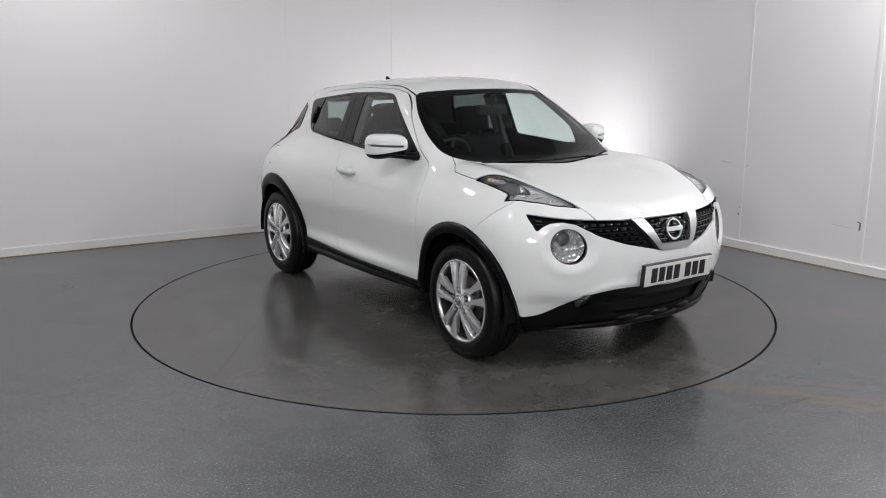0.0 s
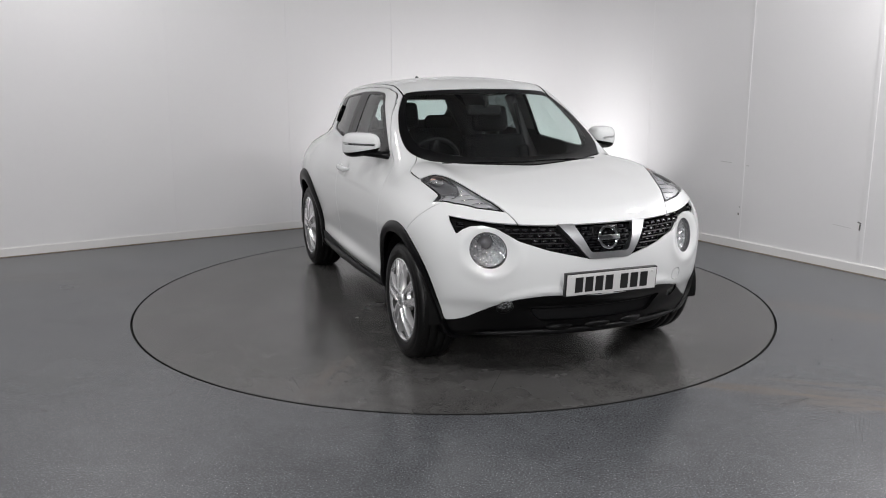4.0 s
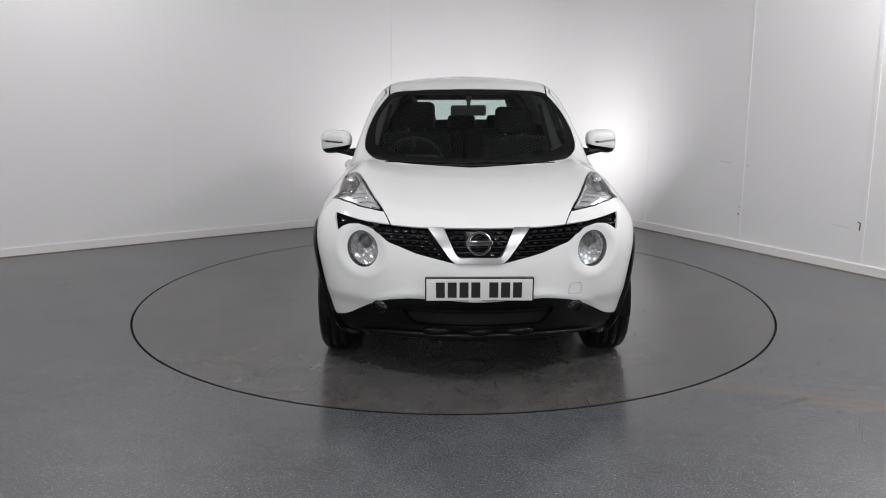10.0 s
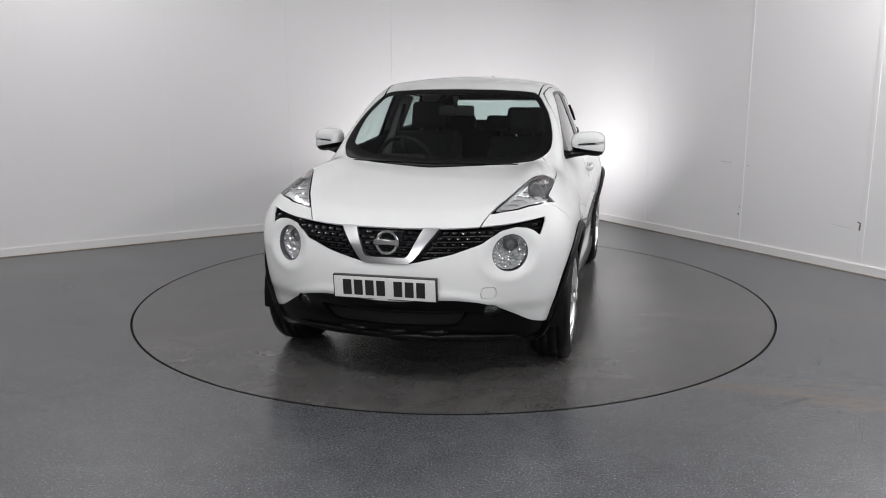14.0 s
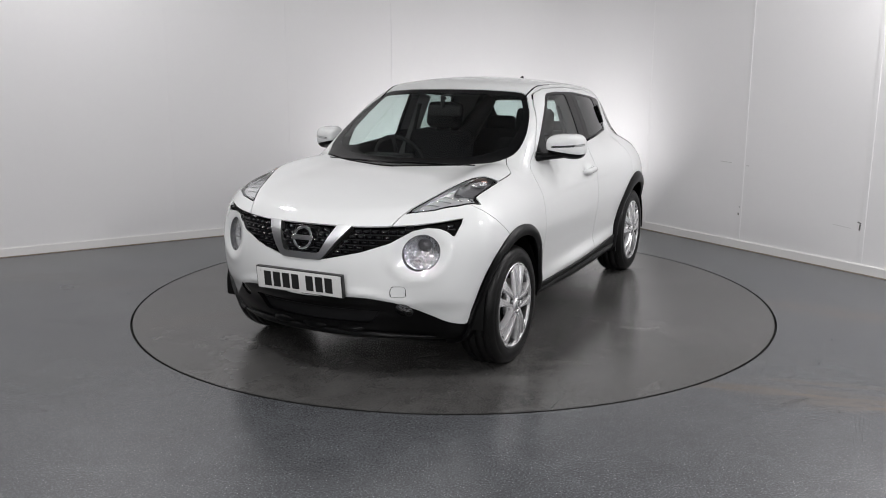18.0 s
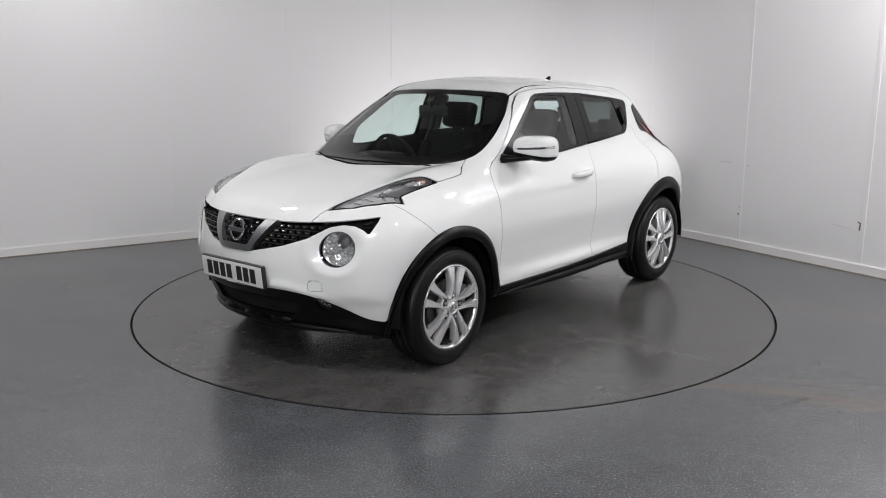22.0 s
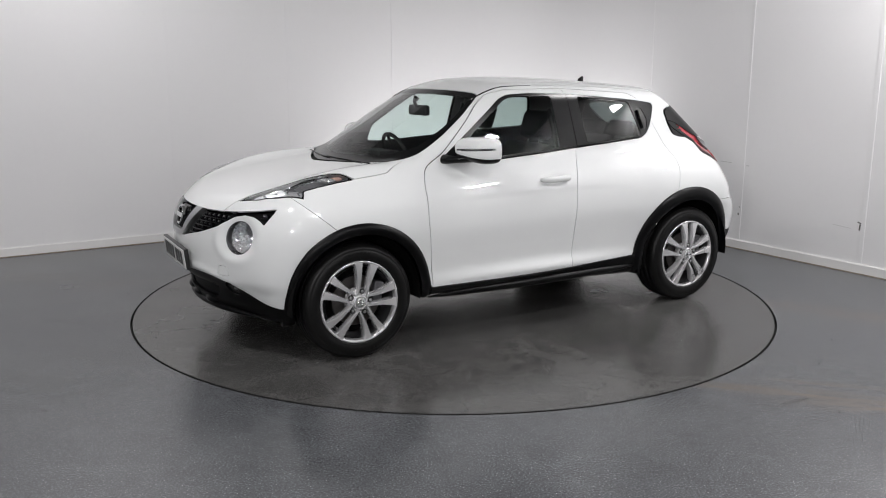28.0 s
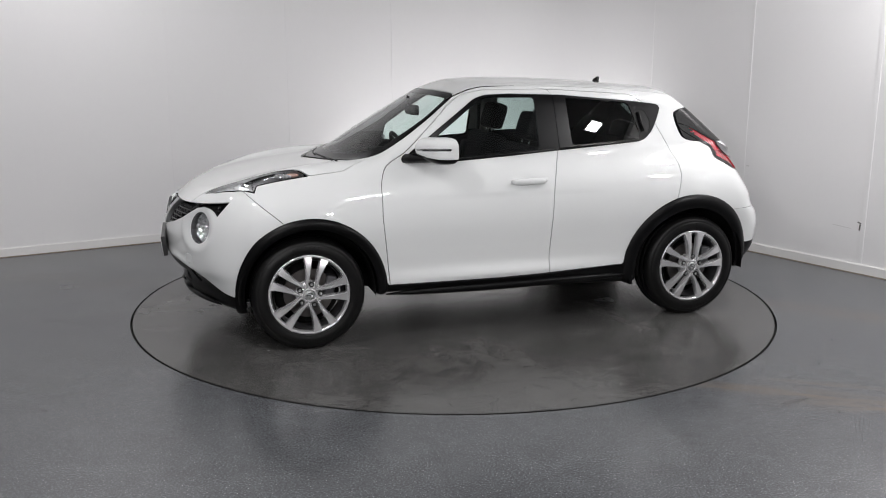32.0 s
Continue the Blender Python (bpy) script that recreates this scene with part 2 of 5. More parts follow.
def skin(field, lo, hi, step):
    """The surface field = 0 as quads, with true normals."""
    ax = [np.arange(a, b + step, step) for a, b in zip(lo, hi)]
    g = field(*np.meshgrid(*ax, indexing="ij"))
    shape = np.array(g.shape) - 1
    pos = np.zeros((*shape, 3))
    count = np.zeros(shape)
    corner = [(i, j, k) for i in (0, 1) for j in (0, 1) for k in (0, 1)]

    def cut(c):
        return g[c[0]:c[0] + shape[0], c[1]:c[1] + shape[1], c[2]:c[2] + shape[2]]

    for a in corner:
        for d in range(3):
            if a[d] == 0:
                b = tuple(v + (i == d) for i, v in enumerate(a))
                ga, gb = cut(a), cut(b)
                hit = (ga < 0) != (gb < 0)
                t = np.where(hit, ga / np.where(hit, ga - gb, 1), 0)
                for i in range(3):
                    pos[..., i] += np.where(hit, a[i] + (t if i == d else 0), 0)
                count += hit
    live = count > 0
    index = np.full(shape, -1)
    index[live] = np.arange(live.sum())
    cell = np.argwhere(live)
    v = np.array(lo) + (cell + pos[live] / count[live][:, None]) * step
    faces = []
    for d in range(3):
        e, f = (d + 1) % 3, (d + 2) % 3
        sl = [slice(1, -1)] * 3
        sl[d] = slice(0, -1)
        a = g[tuple(sl)]
        up = list(sl)
        up[d] = slice(1, None)
        b = g[tuple(up)]
        for sign in (0, 1):
            q = np.argwhere(((a < 0) & (b >= 0)) if sign == 0 else ((a >= 0) & (b < 0)))
            base = q.copy()
            base[:, e] += 1
            base[:, f] += 1
            ids = []
            for de, df in ((-1, -1), (0, -1), (0, 0), (-1, 0)):
                r = base.copy()
                r[:, e] += de
                r[:, f] += df
                ids.append(index[r[:, 0], r[:, 1], r[:, 2]])
            ids = np.stack(ids if sign == 0 else ids[::-1], 1)
            faces += ids.tolist()

    def slope(p):
        h = 0.004
        return np.stack([(field(*(p + h * np.eye(3)[i]).T) - field(*(p - h * np.eye(3)[i]).T)) / (2 * h) for i in range(3)], 1)

    for _ in range(4):
        n = slope(v)
        v = v - np.clip(field(*v.T) / (n**2).sum(1), -0.02, 0.02)[:, None] * n
    n = slope(v)
    return Sheet(v, n / np.linalg.norm(n, axis=1, keepdims=True), faces)

# ---- the room ----
def stained_floor(name, tone, streaks=(), speckle=1.0):
    """Grey speckled vinyl, with soft wear; streaks: brown drip stains as (x, y, turn, length, width, strength, colour)."""
    m = material(name, tone, 0.3, spec=0.6)
    t = m.node_tree
    b = t.nodes["Principled BSDF"]
    co = t.nodes.new("ShaderNodeTexCoord")
    cell = node(m, "ShaderNodeTexNoise", Scale=112.0, Detail=2.0, Roughness=0.8)
    dots = node(m, "ShaderNodeTexVoronoi", Scale=56.0)
    wide = node(m, "ShaderNodeTexNoise", Scale=0.8, Detail=5.0, Roughness=0.6)
    for n in (cell, dots, wide):
        t.links.new(co.outputs["Object"], n.inputs["Vector"])

    def ramp(src, stops):
        r = t.nodes.new("ShaderNodeValToRGB")
        while len(r.color_ramp.elements) < len(stops):
            r.color_ramp.elements.new(0.5)
        for e, (p, c) in zip(r.color_ramp.elements, stops):
            e.position, e.color = p, (c, c, c, 1)
        t.links.new(src, r.inputs[0])
        return r

    def blend(kind, a, bb, fac=1.0):
        x = t.nodes.new("ShaderNodeMix")
        x.data_type, x.blend_type = "RGBA", kind
        for key, val in (("Factor", fac), ("A", a), ("B", bb)):
            if isinstance(val, float):
                x.inputs[key].default_value = val
            elif isinstance(val, tuple):
                x.inputs[key].default_value = (*val, 1)
            else:
                t.links.new(val, x.inputs[key])
        return x.outputs["Result"]

    c = blend("MULTIPLY", tone, ramp(cell.outputs["Fac"], [(0.32, 0.48), (0.46, 0.92), (0.56, 1.06), (0.68, 2.0)]).outputs[0], speckle)
    c = blend("ADD", c, ramp(dots.outputs["Distance"], [(0.05, 0.30), (0.14, 0.0)]).outputs[0], 0.9 * speckle)
    c = blend("MULTIPLY", c, ramp(wide.outputs["Fac"], [(0.25, 0.88), (0.75, 1.10)] if speckle > 0.9 else [(0.28, 0.74), (0.72, 1.20)]).outputs[0])
    # cloudy scuffing and fine scratches at hand size
    scuff = node(m, "ShaderNodeTexNoise", Scale=5.5, Detail=6.0, Roughness=0.72, Distortion=0.8)
    t.links.new(co.outputs["Object"], scuff.inputs["Vector"])
    c = blend("MULTIPLY", c, ramp(scuff.outputs["Fac"], [(0.30, 0.86), (0.70, 1.14)] if speckle > 0.9 else [(0.30, 0.78), (0.70, 1.18)]).outputs[0])
    for turn in (20, 75, 140) if speckle < 0.9 else ():
        mp = t.nodes.new("ShaderNodeMapping")
        mp.inputs["Rotation"].default_value = (0, 0, radians(turn))
        mp.inputs["Scale"].default_value = (0.9, 26.0, 1)
        t.links.new(co.outputs["Object"], mp.inputs["Vector"])
        line = node(m, "ShaderNodeTexNoise", Scale=1.6, Detail=3.0, Roughness=0.6)
        t.links.new(mp.outputs[0], line.inputs["Vector"])
        c = blend("MULTIPLY", c, ramp(line.outputs["Fac"], [(0.27, 0.80), (0.36, 1.0)]).outputs[0])
    for x, y, turn, length, width, strength, tint in streaks:
        mp = t.nodes.new("ShaderNodeMapping")
        mp.vector_type = "TEXTURE"
        mp.inputs["Location"].default_value = (x, y, 0)
        mp.inputs["Rotation"].default_value = (0, 0, radians(turn))
        mp.inputs["Scale"].default_value = (length, width, 1)
        t.links.new(co.outputs["Object"], mp.inputs["Vector"])
        drift = node(m, "ShaderNodeTexNoise", Scale=2.2, Detail=4.0, Roughness=0.6)
        t.links.new(mp.outputs[0], drift.inputs["Vector"])
        g = t.nodes.new("ShaderNodeTexGradient")
        g.gradient_type = "SPHERICAL"
        t.links.new(mp.outputs[0], g.inputs[0])
        mul = t.nodes.new("ShaderNodeMath")
        mul.operation = "MULTIPLY"
        t.links.new(g.outputs["Fac"], mul.inputs[0])
        t.links.new(ramp(drift.outputs["Fac"], [(0.38, 0.15 * strength), (0.60, strength)]).outputs[0], mul.inputs[1])
        c = blend("MIX", c, tint, mul.outputs[0])
    t.links.new(c, b.inputs["Base Color"])
    rr = t.nodes.new("ShaderNodeMapRange")
    rr.inputs["From Min"].default_value, rr.inputs["From Max"].default_value = 0.3, 0.7
    rr.inputs["To Min"].default_value, rr.inputs["To Max"].default_value = (0.20, 0.28) if speckle > 0.9 else (0.18, 0.29)
    t.links.new(wide.outputs["Fac"], rr.inputs["Value"])
    t.links.new(rr.outputs[0], b.inputs["Roughness"])
    bump = node(m, "ShaderNodeBump", Strength=0.05 * speckle * speckle, Distance=0.001)
    t.links.new(cell.outputs["Fac"], bump.inputs["Height"])
    t.links.new(bump.outputs[0], b.inputs["Normal"])
    return m


BROWN, SOOT, PALE = (0.120, 0.098, 0.079), (0.028, 0.027, 0.026), (0.13, 0.128, 0.125)
FLOOR_GREY = stained_floor("speckled_grey_vinyl", (0.072, 0.0755, 0.081), [
    (2.55, -0.44, -26, 0.75, 0.13, 0.9, BROWN), (2.95, -0.62, -12, 0.7, 0.20, 0.7, BROWN), (2.30, -0.22, -20, 0.40, 0.06, 0.8, BROWN),
    (1.80, -1.94, -16, 0.70, 0.13, 0.9, BROWN), (2.10, -2.12, -8, 0.60, 0.12, 0.9, BROWN), (1.40, -1.84, -16, 0.35, 0.07, 0.8, BROWN), (1.95, -1.80, -14, 0.5, 0.05, 0.7, BROWN),
    (1.70, -2.03, 30, 0.12, 0.03, 0.9, SOOT), (2.26, -0.66, 12, 0.14, 0.03, 0.9, SOOT), (2.05, -2.25, 60, 0.08, 0.02, 0.9, SOOT), (2.42, -0.40, -30, 0.10, 0.02, 0.9, SOOT),
    (-2.6, 0.3, 15, 0.5, 0.15, 0.6, BROWN), (-3.4, 0.5, 5, 0.9, 0.2, 0.5, BROWN), (-3.4, -0.5, 8, 0.5, 0.06, 0.5, SOOT), (-2.5, -0.7, -10, 0.3, 0.05, 0.4, SOOT)])
DISC_GREY = stained_floor("worn_grey_vinyl", (0.073, 0.0715, 0.0695), [
    (0.3, 1.5, 60, 0.5, 0.10, 0.6, SOOT), (-1.3, -0.9, 20, 0.5, 0.14, 0.5, SOOT), (-0.9, 0.9, 100, 0.7, 0.25, 0.6, PALE), (0.2, 1.35, 110, 0.5, 0.3, 0.6, PALE),
    (-1.6, 0.2, 80, 0.5, 0.05, 0.6, SOOT), (-1.4, 1.2, 140, 0.35, 0.04, 0.7, SOOT), (0.6, -1.5, 15, 0.6, 0.08, 0.5, SOOT), (1.3, -1.2, -30, 0.5, 0.16, 0.5, BROWN), (-0.2, -1.7, 5, 0.5, 0.2, 0.5, PALE), (-1.02, 1.16, 75, 0.28, 0.035, 0.9, SOOT), (-0.95, 1.30, 60, 0.2, 0.02, 0.9, SOOT), (-0.34, 1.05, 80, 0.3, 0.02, 0.7, SOOT)], 0.45)
WALL_WHITE = grain(material("white_wall_panel", (0.80, 0.795, 0.80), 0.42), 25.0, 0.03, 0.02, rough=(0.38, 0.5), distance=0.003)
SKIRTING = grain(material("white_skirting", (0.79, 0.785, 0.78), 0.45), 14.0, 0.05, 0.03, colour=(0.76, 0.75, 0.735))
CEILING_WHITE = grain(material("dark_grey_ceiling", (0.27, 0.27, 0.27), 0.9), 40.0, 0.1, 0.1)
BACK_WALL = grain(material("dark_back_wall", (0.12, 0.12, 0.125), 0.8), 25.0, 0.1, 0.05)
SCUFF = grain(material("dark_scuff", (0.16, 0.155, 0.15), 0.7), 300.0, 0.5, 0.0)
SMUDGE = grain(material("pale_smudge", (0.66, 0.655, 0.65), 0.6), 200.0, 0.2, 0.0)
SEAM = material("black_gap", (0.006, 0.006, 0.006), 0.8)
LED = material("led_panel", (0.9, 0.9, 0.9), 0.5, emit=(1.0, 0.97, 0.95), strength=9.0)
LED_RIM = material("white_metal_rim", (0.7, 0.7, 0.7), 0.4)

LAMP_TINT = (1.0, 0.985, 0.995)
R_DISC = 2.210
BEND_R = 0.75
CORNER = Vector((0.955, 4.205, 0))
ALONG_A = Vector((-math.cos(radians(31.16)), -math.sin(radians(31.16)), 0))   # away from the corner
ALONG_B = Vector((math.cos(radians(56.86)), -math.sin(radians(56.86)), 0))
REACH_A, REACH_B = 8.4, 12.6


def cut_sheets(bm, across, lines, gap):
    """Cut a flat mesh into strips between parallel lines."""
    out = []
    for lo, hi in zip([-99.0] + lines, lines + [99.0]):
        one = bm.copy()
        for off, way in ((lo + gap, -1), (hi - gap, 1)):
            geom = one.verts[:] + one.edges[:] + one.faces[:]
            bmesh.ops.bisect_plane(one, geom=geom, plane_co=across * off, plane_no=across * way, clear_outer=True)
        if len(one.faces):
            out.append(one)
        else:
            one.free()
    return out


def build_room():
    far_a, far_b = CORNER + ALONG_A * REACH_A, CORNER + ALONG_B * REACH_B
    far_c = CORNER + ALONG_A * REACH_A + ALONG_B * REACH_B
    # floor with a round hole for the disc
    bm = bmesh.new()
    n = 160
    ring = [bm.verts.new(((R_DISC + 0.009) * math.cos(2 * math.pi * k / n), (R_DISC + 0.009) * math.sin(2 * math.pi * k / n), 0)) for k in range(n)]
    corners = [CORNER, far_a, far_c, far_b]
    outer = []
    for k in range(n):
        a = 2 * math.pi * k / n
        d = Vector((math.cos(a), math.sin(a), 0))
        best = 99.0
        for i in range(4):
            p, q = corners[i], corners[(i + 1) % 4]
            e = q - p
            det = d.x * -e.y + d.y * e.x
            if abs(det) > 1e-9:
                s = (p.x * -e.y + p.y * e.x) / det
                u = (d.x * p.y - d.y * p.x) / det
                if s > 0 and -1e-6 <= u <= 1 + 1e-6:
                    best = min(best, s)
        outer.append(bm.verts.new(d * (best + 0.05)))
    for k in range(n):
        j = (k + 1) % n
        bm.faces.new((ring[k], outer[k], outer[j], ring[j]))
    across = Vector((-math.sin(radians(31.16)), math.cos(radians(31.16)), 0))
    sheets = cut_sheets(bm, across, [-8.495, -6.542, -4.589, -2.636, -0.683, 1.270], 0.0012)
    for v in bm.verts:
        v.co.z = -0.004
    floor = part("floor", bm, SEAM, smooth=False)
    tagged(floor, "grey speckled vinyl floor with brown drip stains", "floor", kind="structure")
    for one in sheets:
        part("vinyl_sheet", one, FLOOR_GREY, floor, smooth=False)
    bm = bmesh.new()
    lathe(bm, [(R_DISC + 0.02, -0.03), (0.0, -0.03)], 96, "z")
    tagged(part("pit", bm, SEAM), "dark pit under the turntable", "pit", kind="structure")

    def wall(name, a, b, t=0.12, mat=None):
        d = (b - a).normalized()
        out = Vector((d.y, -d.x, 0))
        mid = (a + b) / 2
        if (mid + out - Vector((0, -2, 0))).length < (mid - out - Vector((0, -2, 0))).length:
            out = -out
        bm = bmesh.new()
        q = [a - d * t, b + d * t, b + d * t + out * t, a - d * t + out * t]
        prism(bm, [(p.x, p.y) for p in q], 0, CEILING)
        tagged(part(name, bm, mat or WALL_WHITE, smooth=False), "plain dark grey wall" if mat else "plain white panelled showroom wall", "wall", kind="structure")
        return d, -out

    # curved panel that rounds the far corner, with its skirting
    bend = (-ALONG_A).angle(ALONG_B)
    reach = BEND_R * math.tan(bend / 2)
    hub = CORNER + ALONG_A * reach + Vector((math.sin(radians(31.16)), -math.cos(radians(31.16)), 0)) * BEND_R
    first_angle = math.atan2(*(CORNER + ALONG_A * reach - hub).yx)
    arc = [first_angle - bend * k / 24 for k in range(25)]
    for name, r, top, mat, text, kind in (("wall_corner", BEND_R, CEILING, WALL_WHITE, "curved white corner panel of the showroom wall", "wall"),
                                          ("baseboard", BEND_R - 0.018, 0.082, SKIRTING, "white scuffed skirting board along the curved corner", "skirting")):
        bm = bmesh.new()
        rows = [[bm.verts.new((hub.x + q * math.cos(a), hub.y + q * math.sin(a), z)) for q, z in ((r, 0), (r, top), (r + 0.017, top), (r + 0.017, 0))] for a in arc]
        for p, q in zip(rows, rows[1:]):
            for i in range(4):
                bm.faces.new((p[i], q[i], q[(i + 1) % 4], p[(i + 1) % 4]))
        bmesh.ops.recalc_face_normals(bm, faces=bm.faces)
        tagged(sharp(part(name, bm, mat)), text, kind, kind="structure")
    for name, a, b, d in (("wall_north_west", CORNER, far_a, ALONG_A), ("wall_north_east", CORNER, far_b, ALONG_B)):
        _, face = wall(name, a, b)
        length = (b - a).length
        # skirting board
        bm = bmesh.new()
        q = [a + face * 0.0005, b + face * 0.0005, b + face * 0.018, a + face * 0.018]
        prism(bm, [(p.x, p.y) for p in q], 0.0, 0.082)
        es = [e for e in bm.edges if abs(e.verts[0].co.z - 0.082) < 1e-4 and abs(e.verts[1].co.z - 0.082) < 1e-4]
        bmesh.ops.bevel(bm, geom=es, offset=0.006, segments=2, affect="EDGES")
        tagged(part("baseboard", bm, SKIRTING, smooth=False), "white scuffed skirting board along the wall", "skirting", kind="structure")
        bm = bmesh.new()
        q = [a + face * 0.017, b + face * 0.017, b + face * 0.0215, a + face * 0.0215]
        prism(bm, [(p.x, p.y) for p in q], 0.0, 0.007)
        tagged(part("trim", bm, DIRT, smooth=False), "brown dirt line along the foot of the skirting", "trim", kind="structure")
        # upright joint strips between the panels
        first = 0.70 if name.endswith("east") else 1.86
        at = [first + 1.178 * k for k in range(0, 5)]
        for k, s in enumerate(at):
            if s > length:
                break
            if s < BEND_R + 0.05:
                continue
            p = a + d * s
            bm = bmesh.new()
            w = 0.011 if not ((name.endswith("west") and k == 0) or (name.endswith("east") and k == 3)) else 0.016
            q = [p - d * w + face * 0.0005, p + d * w + face * 0.0005, p + d * w + face * (0.0030 if w < 0.015 else 0.0045), p - d * w + face * (0.0030 if w < 0.015 else 0.0045)]
            prism(bm, [(v.x, v.y) for v in q], 0.082, CEILING)
            tagged(part("trim", bm, WALL_WHITE, smooth=False), "narrow white joint strip between wall panels", "trim", kind="structure")
    # scuffs on the right-hand wall: along it, height, length, height of the mark, lean
    wall_b = bpy.data.objects["wall_north_east"]
    inward = Vector((-math.sin(radians(56.86)), -math.cos(radians(56.86)), 0))
    for s, z, dx, dz, lean in ((3.045, 0.385, 0.010, 0.020, 8), (3.050, 0.350, 0.012, 0.012, 0), (3.035, 0.318, 0.012, 0.022, -10), (4.205, 0.372, 0.013, 0.05, 5),
                               (4.20, 0.408, 0.035, 0.010, 20), (2.86, 0.78, 0.13, 0.007, 2), (3.10, 0.765, 0.03, 0.008, 0), (4.05, 0.36, 0.16, 0.004, 4)):
        bm = bmesh.new()
        block(bm, 0, 0, 0, dx, 0.0012, dz)
        p = CORNER + ALONG_B * s + inward * 0.0012 + Vector((0, 0, z))
        bmesh.ops.transform(bm, matrix=Matrix.Translation(p) @ pose(0, 0, 0, 0, lean, -56.86), verts=bm.verts)
        part("scuff_mark", bm, SCUFF if dz > 0.0085 else SMUDGE, wall_b, "grey scuff on the wall", smooth=False)
    wall("wall_south_west", far_a, far_c, mat=BACK_WALL)
    wall("wall_south_east", far_b, far_c, mat=BACK_WALL)
    bm = bmesh.new()
    prism(bm, [(p.x, p.y) for p in (CORNER, far_a, far_c, far_b)], CEILING, CEILING + 0.1)
    tagged(part("ceiling", bm, CEILING_WHITE, smooth=False), "plain dark grey ceiling", "ceiling", kind="structure")
    for x, y, drop, watts in PANELS:
        thing = tagged(new("ceiling_light"), "square white led panel hung on two cords, lit" if drop else "square white led ceiling panel, lit", "ceiling light", "ceiling lights")
        thing.matrix_world = pose(x, y, CEILING - drop, 0, 0, PANEL_TURN)
        wide = 0.62 if drop else 1.0
        for side in (-0.09, 0.09) if drop else ():
            bm = bmesh.new()
            tube(bm, [(side, 0, 0), (side, 0, drop)], 0.004, 6)
            part("cord", bm, LED_RIM, thing, "thin white cord")
        bm = bmesh.new()
        for sx, sy, dx, dy in ((0, 0.19, 0.40, 0.02), (0, -0.19, 0.40, 0.02), (0.19, 0, 0.02, 0.36), (-0.19, 0, 0.02, 0.36)):
            block(bm, sx * wide, sy * wide, -0.008, dx * wide, dy * wide, 0.016)
        part("frame", bm, LED_RIM, thing, smooth=False)
        bm = bmesh.new()
        block(bm, 0, 0, -0.004, 0.358 * wide, 0.358 * wide, 0.006)
        part("diffuser", bm, LED, thing, "glowing white diffuser", smooth=False)
        lamp = bpy.data.lights.new("panel_light", "AREA")
        lamp.shape, lamp.size, lamp.energy, lamp.color = "SQUARE", 0.34 * wide, watts, LAMP_TINT
        ob = new("panel_light", lamp)
        ob.matrix_world = pose(x, y, CEILING - drop - 0.02, 0, 0, PANEL_TURN)
    for eye, aim, w, h, watts in UNSEEN_FLOODS:
        build_unseen_flood(eye, aim, w, h, watts)


def build_unseen_flood(eye, aim, w, h, watts):
    """An unseen, added lit panel on a low three-legged stand."""
    thing = tagged(new("unseen_flood_lamp"), "unseen flood lamp on a three-legged stand, added to light the wall and car", "flood lamp", "flood lamps")
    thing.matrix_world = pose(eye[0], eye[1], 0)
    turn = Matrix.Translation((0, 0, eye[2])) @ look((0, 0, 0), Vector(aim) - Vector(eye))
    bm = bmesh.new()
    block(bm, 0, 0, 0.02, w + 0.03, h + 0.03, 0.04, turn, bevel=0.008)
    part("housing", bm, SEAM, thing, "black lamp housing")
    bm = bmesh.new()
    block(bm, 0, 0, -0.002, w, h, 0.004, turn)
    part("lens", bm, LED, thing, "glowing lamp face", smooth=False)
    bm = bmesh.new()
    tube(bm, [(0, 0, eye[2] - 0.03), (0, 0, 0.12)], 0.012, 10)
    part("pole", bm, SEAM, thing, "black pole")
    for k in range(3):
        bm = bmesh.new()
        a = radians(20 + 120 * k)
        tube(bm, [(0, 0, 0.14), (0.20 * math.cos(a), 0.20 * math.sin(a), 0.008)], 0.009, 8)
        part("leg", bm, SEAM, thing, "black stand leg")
    lamp = bpy.data.lights.new("unseen_flood_light", "AREA")
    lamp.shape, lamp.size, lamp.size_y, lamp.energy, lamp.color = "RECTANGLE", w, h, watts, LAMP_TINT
    new("unseen_flood_light", lamp).matrix_world = Matrix.Translation((eye[0], eye[1], 0)) @ turn @ pose(0, 0, -0.02)


def build_turntable():
    """Steel-edged disc covered by three lengths of vinyl."""
    r = R_DISC - 0.006
    bm = bmesh.new()
    lathe(bm, [(0.001, -0.004), (r, -0.004), (r, -0.02)], 160, "z")
    disc = part("turntable", bm, SEAM, smooth=False)
    tagged(disc, "round grey vinyl turntable set flush in the floor", "turntable")
    bm = bmesh.new()
    bm.faces.new([bm.verts.new((r * math.cos(2 * math.pi * k / 160), r * math.sin(2 * math.pi * k / 160), 0)) for k in range(160)])
    a = radians(55.06)
    for one in cut_sheets(bm, Vector((math.cos(a), math.sin(a), 0)), [-1.27, 0.64], 0.0007):
        part("vinyl_sheet", one, DISC_GREY, disc, smooth=False)
    bm.free()
    # crumbs and flecks of dirt lying on it
    rng = random.Random(11)
    bm = bmesh.new()
    for k in range(60):
        a, q = rng.uniform(0, 2 * math.pi), 2.1 * math.sqrt(rng.random())
        size = rng.uniform(0.002, 0.005)
        bmesh.ops.create_icosphere(bm, subdivisions=1, radius=size, matrix=Matrix.Translation((q * math.cos(a), q * math.sin(a), size * 0.25)) @ Matrix.Rotation(a * 7, 4, "Z") @ Matrix.Diagonal((1, rng.uniform(0.5, 2.0), 0.4, 1)))
    tagged(part("floor_crumbs", bm, SEAM, disc, "dark crumbs of dirt"), kind="stuff")
    return disc


